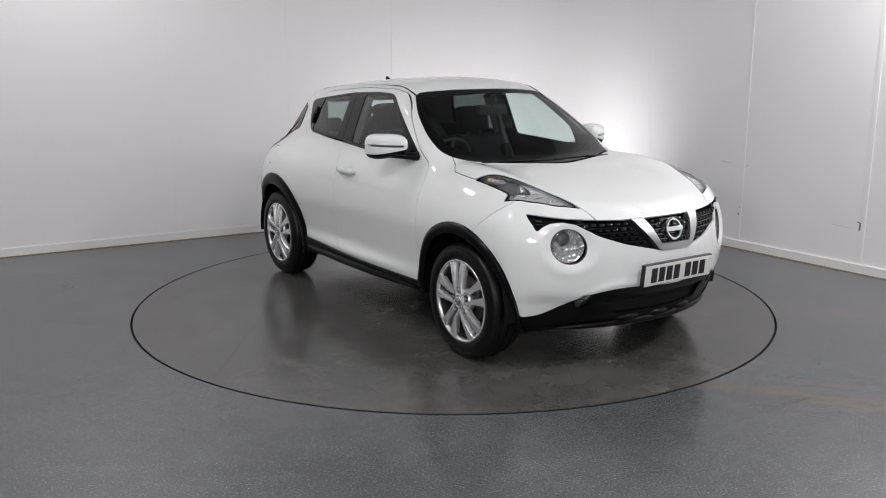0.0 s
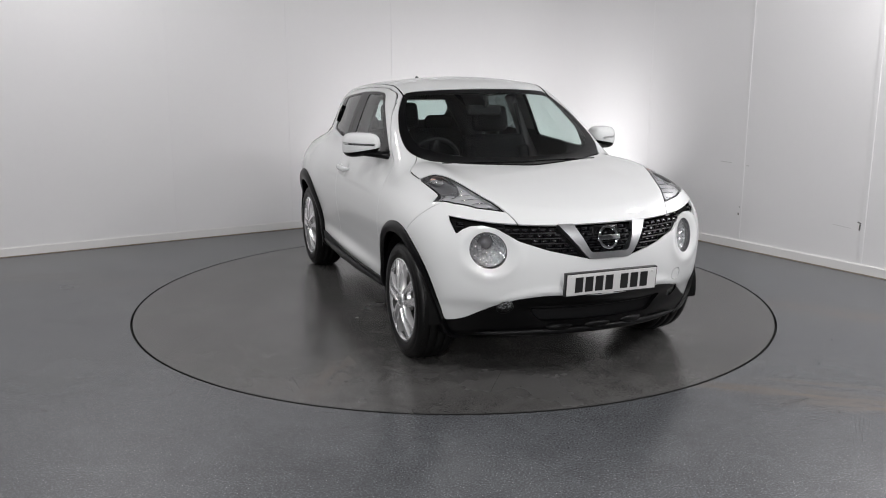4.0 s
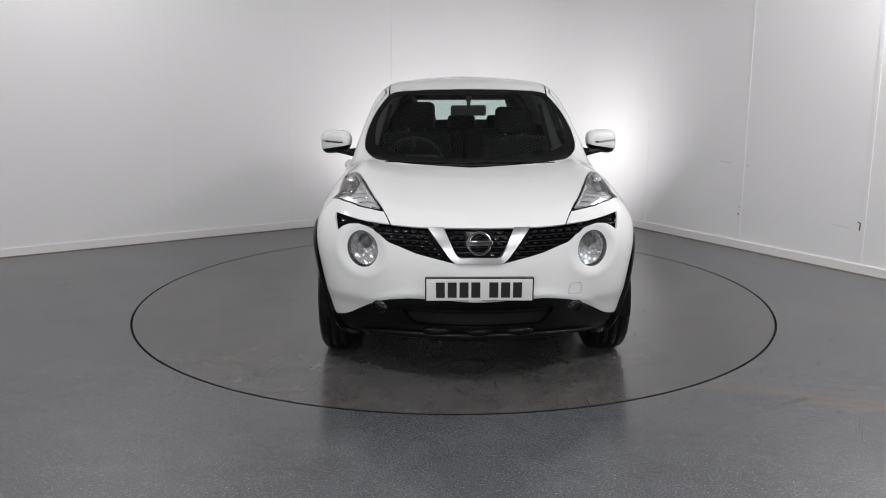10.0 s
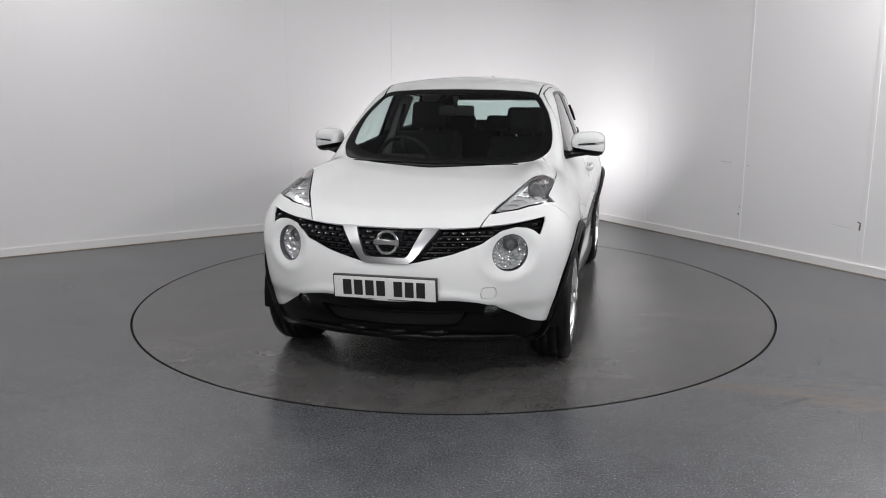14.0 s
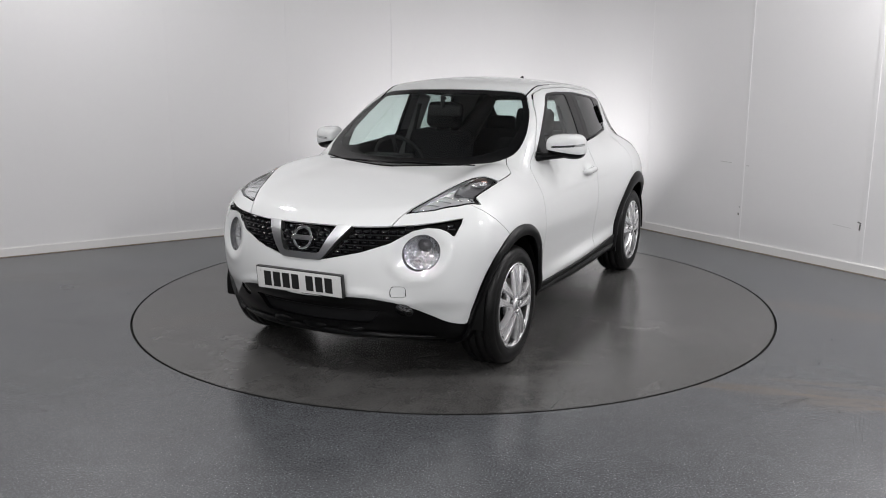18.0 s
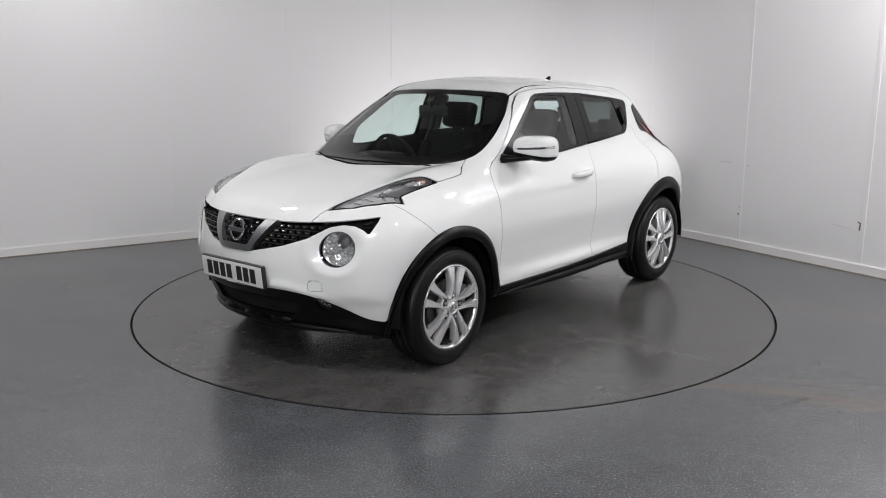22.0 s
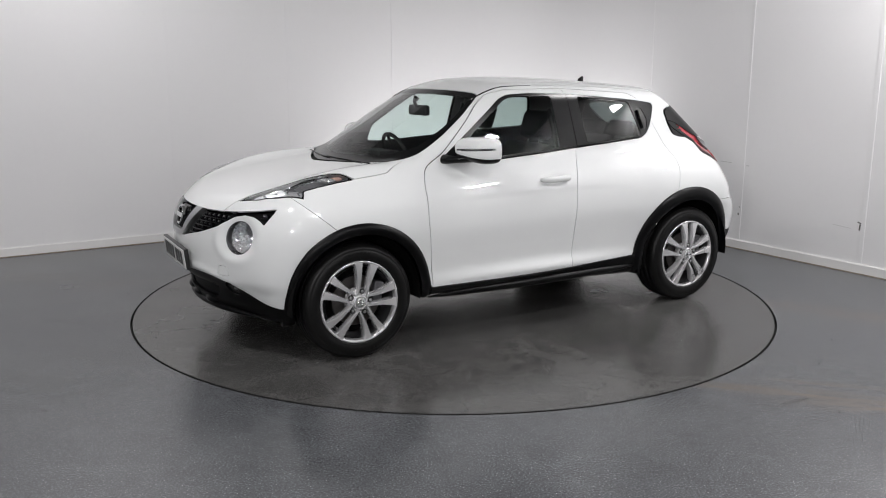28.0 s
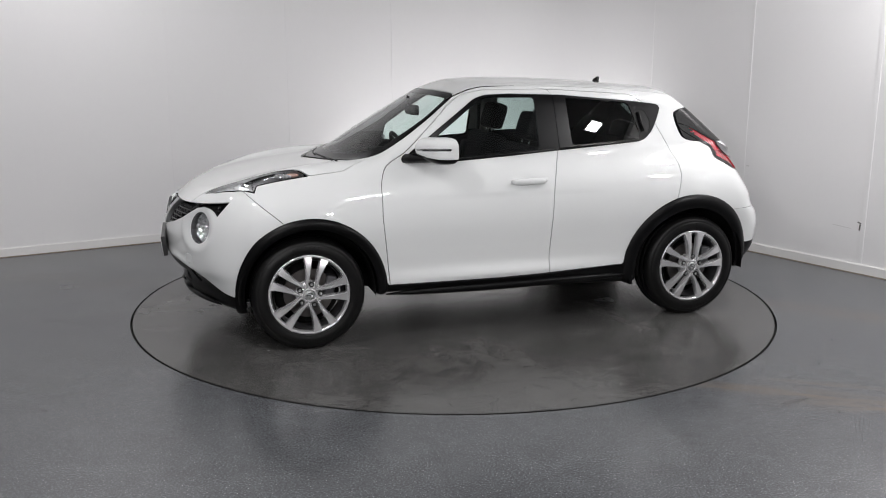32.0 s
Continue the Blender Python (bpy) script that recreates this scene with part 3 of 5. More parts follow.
def build_debris():
    """Crumbs of dirt scattered over the floor."""
    rng = random.Random(4)
    bm = bmesh.new()
    for k in range(70):
        a, r = rng.uniform(0, 2 * math.pi), rng.uniform(2.3, 3.6)
        x, y = r * math.cos(a), r * math.sin(a) - 0.4
        if math.hypot(x, y) < 2.25 or y > 2.4:
            continue
        s = rng.uniform(0.002, 0.006)
        bmesh.ops.create_icosphere(bm, subdivisions=1, radius=s, matrix=Matrix.Translation((x, y, s * 0.25)) @ Matrix.Diagonal((1, rng.uniform(0.6, 1.6), 0.4, 1)))
    tagged(part("floor_crumbs", bm, SEAM), "dark crumbs of dirt on the vinyl floor", "dirt", kind="stuff")


build_room()
build_debris()
turntable = build_turntable()

# ---- the car: x forward, y to its left, origin on the ground between the axles ----
AXLE, HUB_Z = 1.265, 0.333
car = tagged(new("car"), "white compact crossover car with black wheel-arch cladding and silver alloy wheels", "car")


def car_field(x, y, z):
    """Below zero inside the bodywork."""
    ay = np.sqrt(y * y + 1e-6)
    # lower body: side, top, nose, tail, floor
    wide = spl(x, [-2.1, -1.85, -1.6, -1.3, -0.8, -0.3, 0.3, 0.8, 1.265, 1.6, 1.8, 2.1],
               [0.69, 0.742, 0.790, 0.821, 0.832, 0.832, 0.832, 0.832, 0.832, 0.812, 0.775, 0.68])
    bulge = spl(z, [0.2, 0.3, 0.37, 0.45, 0.55, 0.72, 0.88, 1.0, 1.1, 1.25],
                [-0.02, -0.006, -0.002, 0.002, 0.014, 0.033, 0.016, -0.026, -0.088, -0.20])
    bulge = bulge + 0.026 * bell(z - 0.380, 0.046) * bell(x, 0.85) ** 2
    fender = 0.022 * bell(x - 1.265, 0.42) * bell(z - 0.70, 0.22) + 0.029 * bell(x + 1.28, 0.45) * bell(z - 0.78, 0.26)
    cup = 0.026 * bell(np.hypot((x + 0.10) / 0.075, (z - 0.937) / 0.045), 0.85)
    side = ay - (wide + bulge + fender - cup)
    crest = spl(x, [-2.1, -1.85, -1.6, -1.2, -0.5, 0.3, 0.8, 1.05, 1.3, 1.55, 1.75, 1.9, 2.0, 2.1],
                [0.95, 1.03, 1.10, 1.13, 1.13, 1.11, 1.085, 1.064, 1.036, 0.996, 0.944, 0.890, 0.835, 0.76])
    ridge = 0.042 * bell(ay - 0.66, 0.13) * bell(x - 1.22, 0.42)
    top = z - (crest + ridge - 0.05 * ay * ay)
    nose = spl(z, [0.18, 0.24, 0.32, 0.40, 0.46, 0.5, 0.6, 0.7, 0.8, 0.9, 1.0],
               [1.85, 1.915, 1.965, 2.00, 2.035, 2.045, 2.052, 2.045, 2.02, 1.97, 1.90]) - 0.50 * ay * ay
    tail = spl(z, [0.2, 0.32, 0.4, 0.5, 0.6, 0.665, 0.71, 0.78, 0.88, 0.95, 1.05, 1.2],
               [-1.79, -1.91, -1.985, -2.012, -2.012, -1.987, -1.952, -1.927, -1.867, -1.827, -1.787, -1.71]) + 0.30 * ay * ay
    # shallow bowl round each front lamp
    bowl = np.hypot(ay - 0.592, z - 0.712)
    nose = nose - 0.034 * bell(bowl, 0.092) + 0.010 * bell(bowl - 0.130, 0.032)
    # recess of the black lower bumper
    nose = nose - 0.030 * bell(z - 0.385, 0.055) * bell(ay, 0.46) ** 2
    # raised lip where the white bumper meets the black skirt
    nose = nose + 0.013 * bell(z - spl(ay, [0.0, 0.40, 0.54, 0.69], [0.492, 0.493, 0.448, 0.36]), 0.024) * bell(ay - 0.3, 0.36) ** 2
    low = smax(side, top, 0.20)
    low = smax(low, x - nose, 0.10)
    low = smax(low, tail - x, 0.12)
    low = smax(low, spl(x, [-2.1, -1.6, -1.3, 1.3, 1.62, 2.1], [0.30, 0.29, 0.27, 0.27, 0.222, 0.278]) - z, 0.04)
    # cabin: sides lean in, raked screens, crowned roof
    taper = spl(x, [-1.9, -1.5, -1.1, -0.7, -0.2, 0.3, 0.7, 1.0], [0.26, 0.155, 0.07, 0.02, 0.0, 0.0, 0.02, 0.05])
    pillar = ay - (0.752 - 0.36 * (z - 1.1) - 0.12 * (z - 1.1) ** 2 - taper)
    roof = z - (spl(x, [-1.9, -1.5, -1.1, -0.7, -0.3, 0.0, 0.2, 0.36, 0.6], [1.428, 1.474, 1.512, 1.542, 1.560, 1.561, 1.545, 1.511, 1.44]) - 0.16 * ay * ay)
    screen = (x - (1.05 - (z - 1.065) / 0.60 + 0.25 * (z - 1.065) * (1.48 - z) / 0.6 - 0.42 * ay * ay)) * 0.52
    hatch = ((-1.745 + (np.maximum(z, 1.085) - 1.14) * 1.25 + 0.38 * ay * ay) - x) * 0.62
    cab = smax(pillar, roof, 0.10)
    cab = smax(cab, screen, 0.05)
    cab = smax(cab, hatch, 0.05)
    cab = smax(cab, 0.9 - z, 0.02)
    return smin(low, cab, 0.05)


body = skin(car_field, (-2.1, -0.963, 0.18), (2.13, 0.963, 1.62), 0.018)


def wheel_gap(v, r_front, r_rear):
    low = np.clip((0.66 - v[:, 2]) / 0.3, 0, 1) * (v[:, 0] > AXLE)
    f = np.hypot(v[:, 0] - AXLE + 0.018, v[:, 2] - HUB_Z) - r_front + 0.03 * low * (r_front > 0.43) + 0.012 * low * (r_front < 0.43)
    r = np.hypot(v[:, 0] + AXLE - 0.018, v[:, 2] - HUB_Z) - r_rear
    return np.minimum(f, r)


def black_line(v):
    """Height of the edge between white bodywork and black cladding."""
    x, ay = v[:, 0], np.abs(v[:, 1])
    sill = spl(x, [-1.0, -0.78, 0.03, 0.8, 1.0], [0.385, 0.38, 0.352, 0.352, 0.352])
    front = spl(ay, [0.0, 0.40, 0.47, 0.54, 0.61, 0.69, 0.74, 0.9], [0.476, 0.477, 0.462, 0.432, 0.388, 0.338, 0.322, 0.322])
    out = np.where(x > 1.4, front, sill)
    return np.where(x < -1.4, 0.455, out)


DOOR_FRONT = rounded([(0.775, 0.30), (0.80, 0.55), (0.825, 0.76), (0.822, 0.95), (0.785, 1.05), (0.65, 1.13), (0.50, 1.265), (0.36, 1.392),
                      (0.25, 1.462), (0.12, 1.487), (-0.33, 1.489), (-0.335, 1.42), (-0.330, 1.12), (-0.268, 0.91), (-0.249, 0.66), (-0.241, 0.30)], 0.04)
DOOR_REAR = rounded([(-0.20, 0.30), (-0.20, 1.484), (-0.336, 1.487), (-0.90, 1.452), (-0.99, 1.41),
                     (-1.05, 1.31), (-1.10, 1.21), (-1.15, 1.12), (-1.165, 1.04), (-1.16, 0.95), (-1.11, 0.78), (-0.95, 0.55), (-0.79, 0.30)], 0.03)
LIGHTS_SIDE = rounded([(0.69, 1.074), (0.35, 1.068), (-0.31, 1.113), (-0.93, 1.152), (-0.985, 1.17), (-1.045, 1.22), (-1.10, 1.30), (-1.135, 1.365),
                       (-1.115, 1.384), (-0.91, 1.408), (-0.40, 1.453), (-0.04, 1.463), (0.12, 1.457), (0.19, 1.435), (0.64, 1.115)], 0.03)
PANE_FRONT = rounded([(0.47, 1.098), (0.35, 1.088), (-0.205, 1.124), (-0.212, 1.444), (0.10, 1.446), (0.155, 1.428), (0.45, 1.215)], 0.02)
PANE_REAR = rounded([(-0.433, 1.142), (-0.425, 1.437), (-0.86, 1.400), (-0.885, 1.390), (-0.945, 1.185), (-0.925, 1.168)], 0.02)
PANE_QUARTER = rounded([(-0.985, 1.200), (-0.945, 1.35), (-1.00, 1.352), (-1.035, 1.28), (-1.02, 1.215)], 0.02)
SCREEN = rounded([(0.60, 1.080), (0.665, 1.125), (0.660, 1.22), (0.612, 1.34), (0.525, 1.455), (0.46, 1.468), (0.26, 1.480), (0, 1.484),
                  (-0.26, 1.480), (-0.46, 1.468), (-0.525, 1.455), (-0.612, 1.34), (-0.660, 1.22), (-0.665, 1.125), (-0.60, 1.080), (-0.4, 1.063), (0, 1.052), (0.4, 1.063)], 0.05)
HOOD = [(0.80, 0.60), (0.93, 0.66), (1.02, 0.725), (1.10, 0.735), (1.23, 0.740), (1.285, 0.680), (1.36, 0.642), (1.52, 0.590), (1.68, 0.538), (1.818, 0.478), (1.95, 0.415), (2.2, 0.40)]
HOOD = HOOD + [(x, -y) for x, y in HOOD[::-1]]
HEADLAMP = [(1.818, 0.480), (1.745, 0.61), (1.66, 0.70), (1.545, 0.778), (1.528, 0.738), (1.40, 0.742), (1.23, 0.742), (1.285, 0.680), (1.36, 0.642), (1.52, 0.590), (1.68, 0.538)]
GRILLE = [(0.0, 0.838), (0.30, 0.838), (0.42, 0.842), (0.56, 0.852), (0.68, 0.866), (0.742, 0.876), (0.742, 0.85), (0.728, 0.790), (0.70, 0.815), (0.664, 0.832), (0.61, 0.838), (0.55, 0.824),
          (0.455, 0.764), (0.32, 0.718), (0.14, 0.678), (0.10, 0.670)]
GRILLE = GRILLE + [(-y, z) for y, z in GRILLE[::-1]][:-1]
CHEVRON = [(0.272, 0.86), (0.135, 0.688), (0.105, 0.668), (0.0, 0.664), (-0.105, 0.668), (-0.135, 0.688), (-0.272, 0.86), (-0.186, 0.86),
           (-0.112, 0.712), (-0.095, 0.702), (0.095, 0.702), (0.112, 0.712), (0.186, 0.86)]
TAIL_LAMP = rounded([(-1.25, 1.262), (-1.38, 1.226), (-1.52, 1.158), (-1.70, 1.080), (-1.84, 1.03), (-1.84, 0.945), (-1.66, 0.945), (-1.59, 0.965), (-1.465, 1.038), (-1.515, 1.090), (-1.40, 1.152), (-1.285, 1.212)], 0.02)
INTAKE = rounded([(0.40, 0.425), (0.33, 0.330), (-0.33, 0.330), (-0.40, 0.425)], 0.03)
FUEL_FLAP = rounded([(-1.33, 0.885), (-1.49, 0.885), (-1.50, 1.01), (-1.34, 1.015)], 0.03)
LAMP_Y, LAMP_Z, LAMP_R, LAMP_K = 0.590, 0.712, 0.092, 0.90
FOG_Y, FOG_Z = 0.505, 0.414


def rolled_arch(sheet, end):
    """Swell an arch trim into a rounded roll between its two edges."""
    lo, hi = (0.388, 0.452) if end > 0 else (0.394, 0.484)
    def across(s):
        dx, dz = s.v[:, 0] - end * (AXLE - 0.018), s.v[:, 2] - HUB_Z
        r = np.hypot(dx, dz)
        return dx / r, dz / r, np.clip((r - lo) / (hi - lo), 0, 1)
    strips, rest = [], sheet
    for cut in (0.12, 0.28, 0.44, 0.60, 0.76, 0.90):
        one, rest = rest.split(across(rest)[2] - cut)
        strips.append(one)
    strips.append(rest)
    v, n, f = [], [], []
    for one in strips:
        if not len(one.v):
            continue
        cx, cz, u = across(one)
        rise = 0.004 + 0.020 * np.sin(np.pi * np.clip(u * 0.92 + 0.08, 0, 1)) ** 0.8
        h = 0.02
        slope = (0.020 * np.sin(np.pi * np.clip((u + h) * 0.92 + 0.08, 0, 1)) ** 0.8 - 0.020 * np.sin(np.pi * np.clip((u - h) * 0.92 + 0.08, 0, 1)) ** 0.8) / (2 * h * (hi - lo))
        slope = np.clip(slope, -1.6, 1.6)
        m = one.n - np.stack([cx, cx * 0, cz], 1) * slope[:, None]
        m = m / np.linalg.norm(m, axis=1, keepdims=True)
        base = len(v)
        v += list(one.v + one.n * rise[:, None])
        n += list(m)
        f += [[base + i for i in q] for q in one.f]
    return Sheet(np.array(v), np.array(n), f)


def build_body(sheet):
    """Cut the bodywork into its panels."""
    v = sheet.v
    liner = sheet.moved(-0.022)
    # wheel openings
    def arch(s, rf=0.388, rr=0.394):
        return np.maximum(wheel_gap(s.v, rf, rr), 0.50 - np.abs(s.v[:, 1]))
    sheet = sheet.keep(-arch(sheet))
    liner = liner.keep(-arch(liner, 0.43, 0.43))
    # windscreen
    def front_screen(s):
        return np.maximum(inside(s.v[:, 1], s.v[:, 2], SCREEN), 0.2 - s.v[:, 0])
    screen, sheet = sheet.split(front_screen(sheet), 0.002)
    liner = liner.keep(0.012 - front_screen(liner))
    border = front_screen(screen)
    corner = bell(np.hypot(np.abs(screen.v[:, 1]) - 0.66, screen.v[:, 2] - 1.09), 0.15)
    clear, frit = screen.split(border + 0.026 + 0.016 * bell(screen.v[:, 2] - 1.06, 0.04) + 0.06 * corner)
    clear.object("windscreen", SCREEN_GLASS, car, 0.004, "clear raked windscreen").visible_shadow = False
    frit.object("windscreen_border", GLOSS_BLACK, car, 0.006, "black printed windscreen border")
    # tail lamps, headlamps, grille
    def tail_lamp(s):
        return np.maximum(inside(s.v[:, 0], s.v[:, 2], TAIL_LAMP), 0.35 - np.abs(s.v[:, 1]))
    lamps, sheet = sheet.split(tail_lamp(sheet), 0.002)
    for sign in (1, -1):
        half = lamps.keep(-sign * lamps.v[:, 1])
        x, z = half.v[:, 0], half.v[:, 2]
        gasket, half = half.split(-0.006 - 0.016 * (x > -1.60) * (z < 1.185 + 0.55 * (x + 1.42)) - inside(x, z, TAIL_LAMP))
        x, z = half.v[:, 0], half.v[:, 2]
        upper, rest = half.split(-1.585 - x + 0.4 * (z - 1.1))
        lamp = upper.moved(-0.003).object("tail_lamp", RED_LENS, car, 0.02, "red boomerang tail lamp")
        gasket.moved(0.002).object("lamp_gasket", GLOSS_BLACK, lamp, 0.012, "gloss black lamp edge")
        wing, low = rest.split(1.010 + (rest.v[:, 0] + 1.70) * 0.30 - rest.v[:, 2])
        wing.moved(0.008).object("reversing_lens", SMOKED, lamp, 0.03, "smoked grey lamp wing")
        low.moved(0.004).object("stop_lens", RED_LENS, lamp, 0.02, "red stop-lamp section")
    # hatch glass
    def back_screen(s):
        return np.maximum(inside(s.v[:, 1], s.v[:, 2], rounded([(0.63, 1.13), (0.607, 1.22), (0.556, 1.358), (-0.556, 1.358), (-0.607, 1.22), (-0.63, 1.13), (-0.3, 1.12), (0.3, 1.12)], 0.05)), s.v[:, 0] + 1.2)
    pane, sheet = sheet.split(back_screen(sheet), 0.002)
    def inner_frame(s):
        return np.maximum(inside(s.v[:, 1], s.v[:, 2], rounded([(0.47, 1.17), (0.45, 1.36), (-0.45, 1.36), (-0.47, 1.17)], 0.09)), s.v[:, 0] + 1.2)
    liner = liner.keep(0.0 - inner_frame(liner))
    pane, frit = pane.split(np.maximum(np.abs(pane.v[:, 1]) - 0.48, 1.165 - pane.v[:, 2]))
    pane.object("rear_window", BACK_GLASS, car, 0.004, "raked rear window").visible_shadow = False
    frit.object("rear_window_border", GLOSS_BLACK, car, 0.006, "black printed rear window border")
    def head_lamp(s):
        return np.maximum(inside(s.v[:, 0], np.abs(s.v[:, 1]), HEADLAMP), 0.8 - s.v[:, 2])
    lamps, sheet = sheet.split(head_lamp(sheet), 0.002)
    def grille(s):
        return np.maximum(inside(s.v[:, 1], s.v[:, 2], GRILLE), 1.4 - s.v[:, 0])
    mouth, sheet = sheet.split(grille(sheet), 0.001)
    mouth.moved(-0.03).object("grille_backing", DARK, car, 0.01, "dark backing behind the grille")
    pieces = {"lamps": lamps, "mouth": mouth}
    def hole(s, y, z, r):
        k = LAMP_K if r > 0.05 else 1.0
        return np.maximum(np.hypot((np.abs(s.v[:, 1]) - y) / k, s.v[:, 2] - z) - r, 1.4 - s.v[:, 0])
    pieces["round"], sheet = sheet.split(hole(sheet, LAMP_Y, LAMP_Z, LAMP_R))
    pieces["fog"], sheet = sheet.split(hole(sheet, FOG_Y, FOG_Z, 0.040))
    liner = liner.keep(0.012 - np.minimum(np.minimum(hole(liner, LAMP_Y, LAMP_Z, LAMP_R), hole(liner, FOG_Y, FOG_Z, 0.040)), np.minimum(head_lamp(liner), grille(liner))))
    flap, sheet = sheet.split(np.maximum(inside(sheet.v[:, 1], sheet.v[:, 2], rounded([(0.455, 0.492), (0.53, 0.490), (0.53, 0.546), (0.465, 0.548)], 0.012)), 1.4 - sheet.v[:, 0]), 0.0015)
    flap.object("tow_eye_cover", PAINT, car, 0.008, "small white towing-eye cover")
    flap, sheet = sheet.split(np.maximum(inside(sheet.v[:, 0], sheet.v[:, 2], FUEL_FLAP), sheet.v[:, 1] + 0.3), 0.0018)
    flap.object("fuel_flap", PAINT, car, 0.008, "white fuel-filler flap")
    # bonnet
    def hood(s):
        return np.maximum(inside(s.v[:, 0], s.v[:, 1], HOOD), 0.80 - s.v[:, 2])
    lid, sheet = sheet.split(hood(sheet), 0.0026)
    lid.object("bonnet", PAINT, car, 0.012, "white bonnet")
    # black cladding
    def clad(s):
        return np.minimum(wheel_gap(s.v, 0.450, 0.482), s.v[:, 2] - black_line(s.v))
    dark, sheet = sheet.split(clad(sheet))
    mouth2, dark = dark.split(np.maximum(inside(dark.v[:, 1], dark.v[:, 2], INTAKE), 1.4 - dark.v[:, 0]))
    mouth2.moved(-0.045).object("lower_intake", DARK, car, 0.0, "dark lower air intake")
    def rings(s):
        return np.maximum(wheel_gap(s.v, 0.450, 0.482), 0.62 - np.abs(s.v[:, 1]))
    arches, dark = dark.split(rings(dark))
    for sign in (1, -1):
        for name, end in (("front_arch_trim", 1), ("rear_arch_trim", -1)):
            one = arches.keep(np.maximum(-sign * arches.v[:, 1], -end * arches.v[:, 0]))
            rolled_arch(one, end).object(name, CLADDING, car, 0.035, "black plastic wheel-arch trim")
    for name, test in (("front_bumper_skirt", lambda s: 1.3 - s.v[:, 0]), ("rear_bumper_skirt", lambda s: s.v[:, 0] + 1.3)):
        one, dark = dark.split(test(dark))
        one.moved(0.002).object(name, CLADDING, car, 0.02, "black plastic lower bumper")
    under, dark = dark.split(np.abs(dark.v[:, 1]) - 0.70)
    under.object("underbody", DARK, car, 0.0, "dark underbody")
    for sign in (1, -1):
        half = dark.keep(-sign * dark.v[:, 1])
        half.moved(0.012).object("sill_trim", CLADDING, car, 0.03, "black plastic sill trim")
    # doors with their glass
    for sign in (1, -1):
        def on(s, outline, sg=sign):
            return np.maximum(inside(s.v[:, 0], s.v[:, 2], outline), 0.3 - sg * s.v[:, 1])
        glassy, sheet = sheet.split(on(sheet, LIGHTS_SIDE), 0.001)
        liner = liner.keep(0.010 - np.minimum(on(liner, PANE_FRONT), on(liner, PANE_REAR)))
        for name, outline in (("front_door", DOOR_FRONT), ("rear_door", DOOR_REAR)):
            skin_, sheet = sheet.split(np.maximum(on(sheet, outline), -clad(sheet) - 0.02), 0.0023)
            door = skin_.object(name, PAINT, car, 0.014, "white door panel")
            frame, glassy = glassy.split(glassy.v[:, 0] * (-1 if name == "front_door" else 1) + (-0.339 if name == "front_door" else 0.343))
            for pane_name, o2, mat in (("front_pane", PANE_FRONT, SIDE_GLASS), ("rear_pane", PANE_REAR, LEFT_REAR_GLASS if sign > 0 else RIGHT_REAR_GLASS), ("quarter_pane", PANE_QUARTER, GLOSS_BLACK)):
                if (pane_name == "front_pane") == (name == "front_door"):
                    pane, frame = frame.split(on(frame, o2))
                    ob = pane.moved(-0.004).object("window_pane", mat, door, 0.004, "clear side glass" if mat is SIDE_GLASS else "tinted rear side glass" if mat in (LEFT_REAR_GLASS, RIGHT_REAR_GLASS) else "black rear quarter blank")
                    ob.visible_shadow = False
            frame.moved(-0.001).object("window_frame", FRAME_BLACK, door, 0.012, "gloss black window frame")
            pieces[name, sign] = door
    # roof skin between two dark ditches
    def roof(s):
        edge = spl(s.v[:, 0], [-1.6, -1.0, 0.0, 0.5], [0.44, 0.50, 0.535, 0.52])
        return np.maximum(np.maximum(np.abs(s.v[:, 1]) - edge, 1.38 - s.v[:, 2]), -1.62 - s.v[:, 0])
    lid, sheet = sheet.split(roof(sheet), 0.003)
    lid.object("roof", PAINT, car, 0.012, "white roof skin")
    # bumpers from the fenders
    def nose(s):
        return np.maximum(s.v[:, 2] - (0.93 - (1.60 - s.v[:, 0]) * 0.85), 1.35 - s.v[:, 0])
    one, sheet = sheet.split(nose(sheet), 0.0022)
    one.object("front_bumper", PAINT, car, 0.012, "white front bumper")
    one, sheet = sheet.split(np.maximum(sheet.v[:, 2] - 0.70, sheet.v[:, 0] + 1.5), 0.0018)
    one.object("rear_bumper", PAINT, car, 0.012, "white rear bumper")
    sheet.object("body_shell", PAINT, car, 0.012, "white painted body shell")
    head, liner = liner.split(1.40 - liner.v[:, 2])
    head.object("headliner", HEADLINER, car, 0.0, "pale grey roof lining")
    trim, liner = liner.split(1.16 - liner.v[:, 2])
    for sign in (1, -1):
        side, trim = trim.split(np.maximum(0.25 - sign * trim.v[:, 1], -1.25 - trim.v[:, 0]))
        for lo, hi in ((0.05, 9.0), (-0.70, 0.05), (-9.0, -0.70)):
            one = side.keep(np.maximum(lo - side.v[:, 0], side.v[:, 0] - hi))
            if len(one.f):
                one.object("pillar_trim", PILLAR_TRIM, car, 0.0, "dark grey pillar trim")
    trim.object("hatch_trim", CABIN, car, 0.0, "dark hatch trim")
    liner.object("cabin_liner", CABIN, car, 0.0, "dark cabin lining")
    return pieces


pieces = build_body(body)


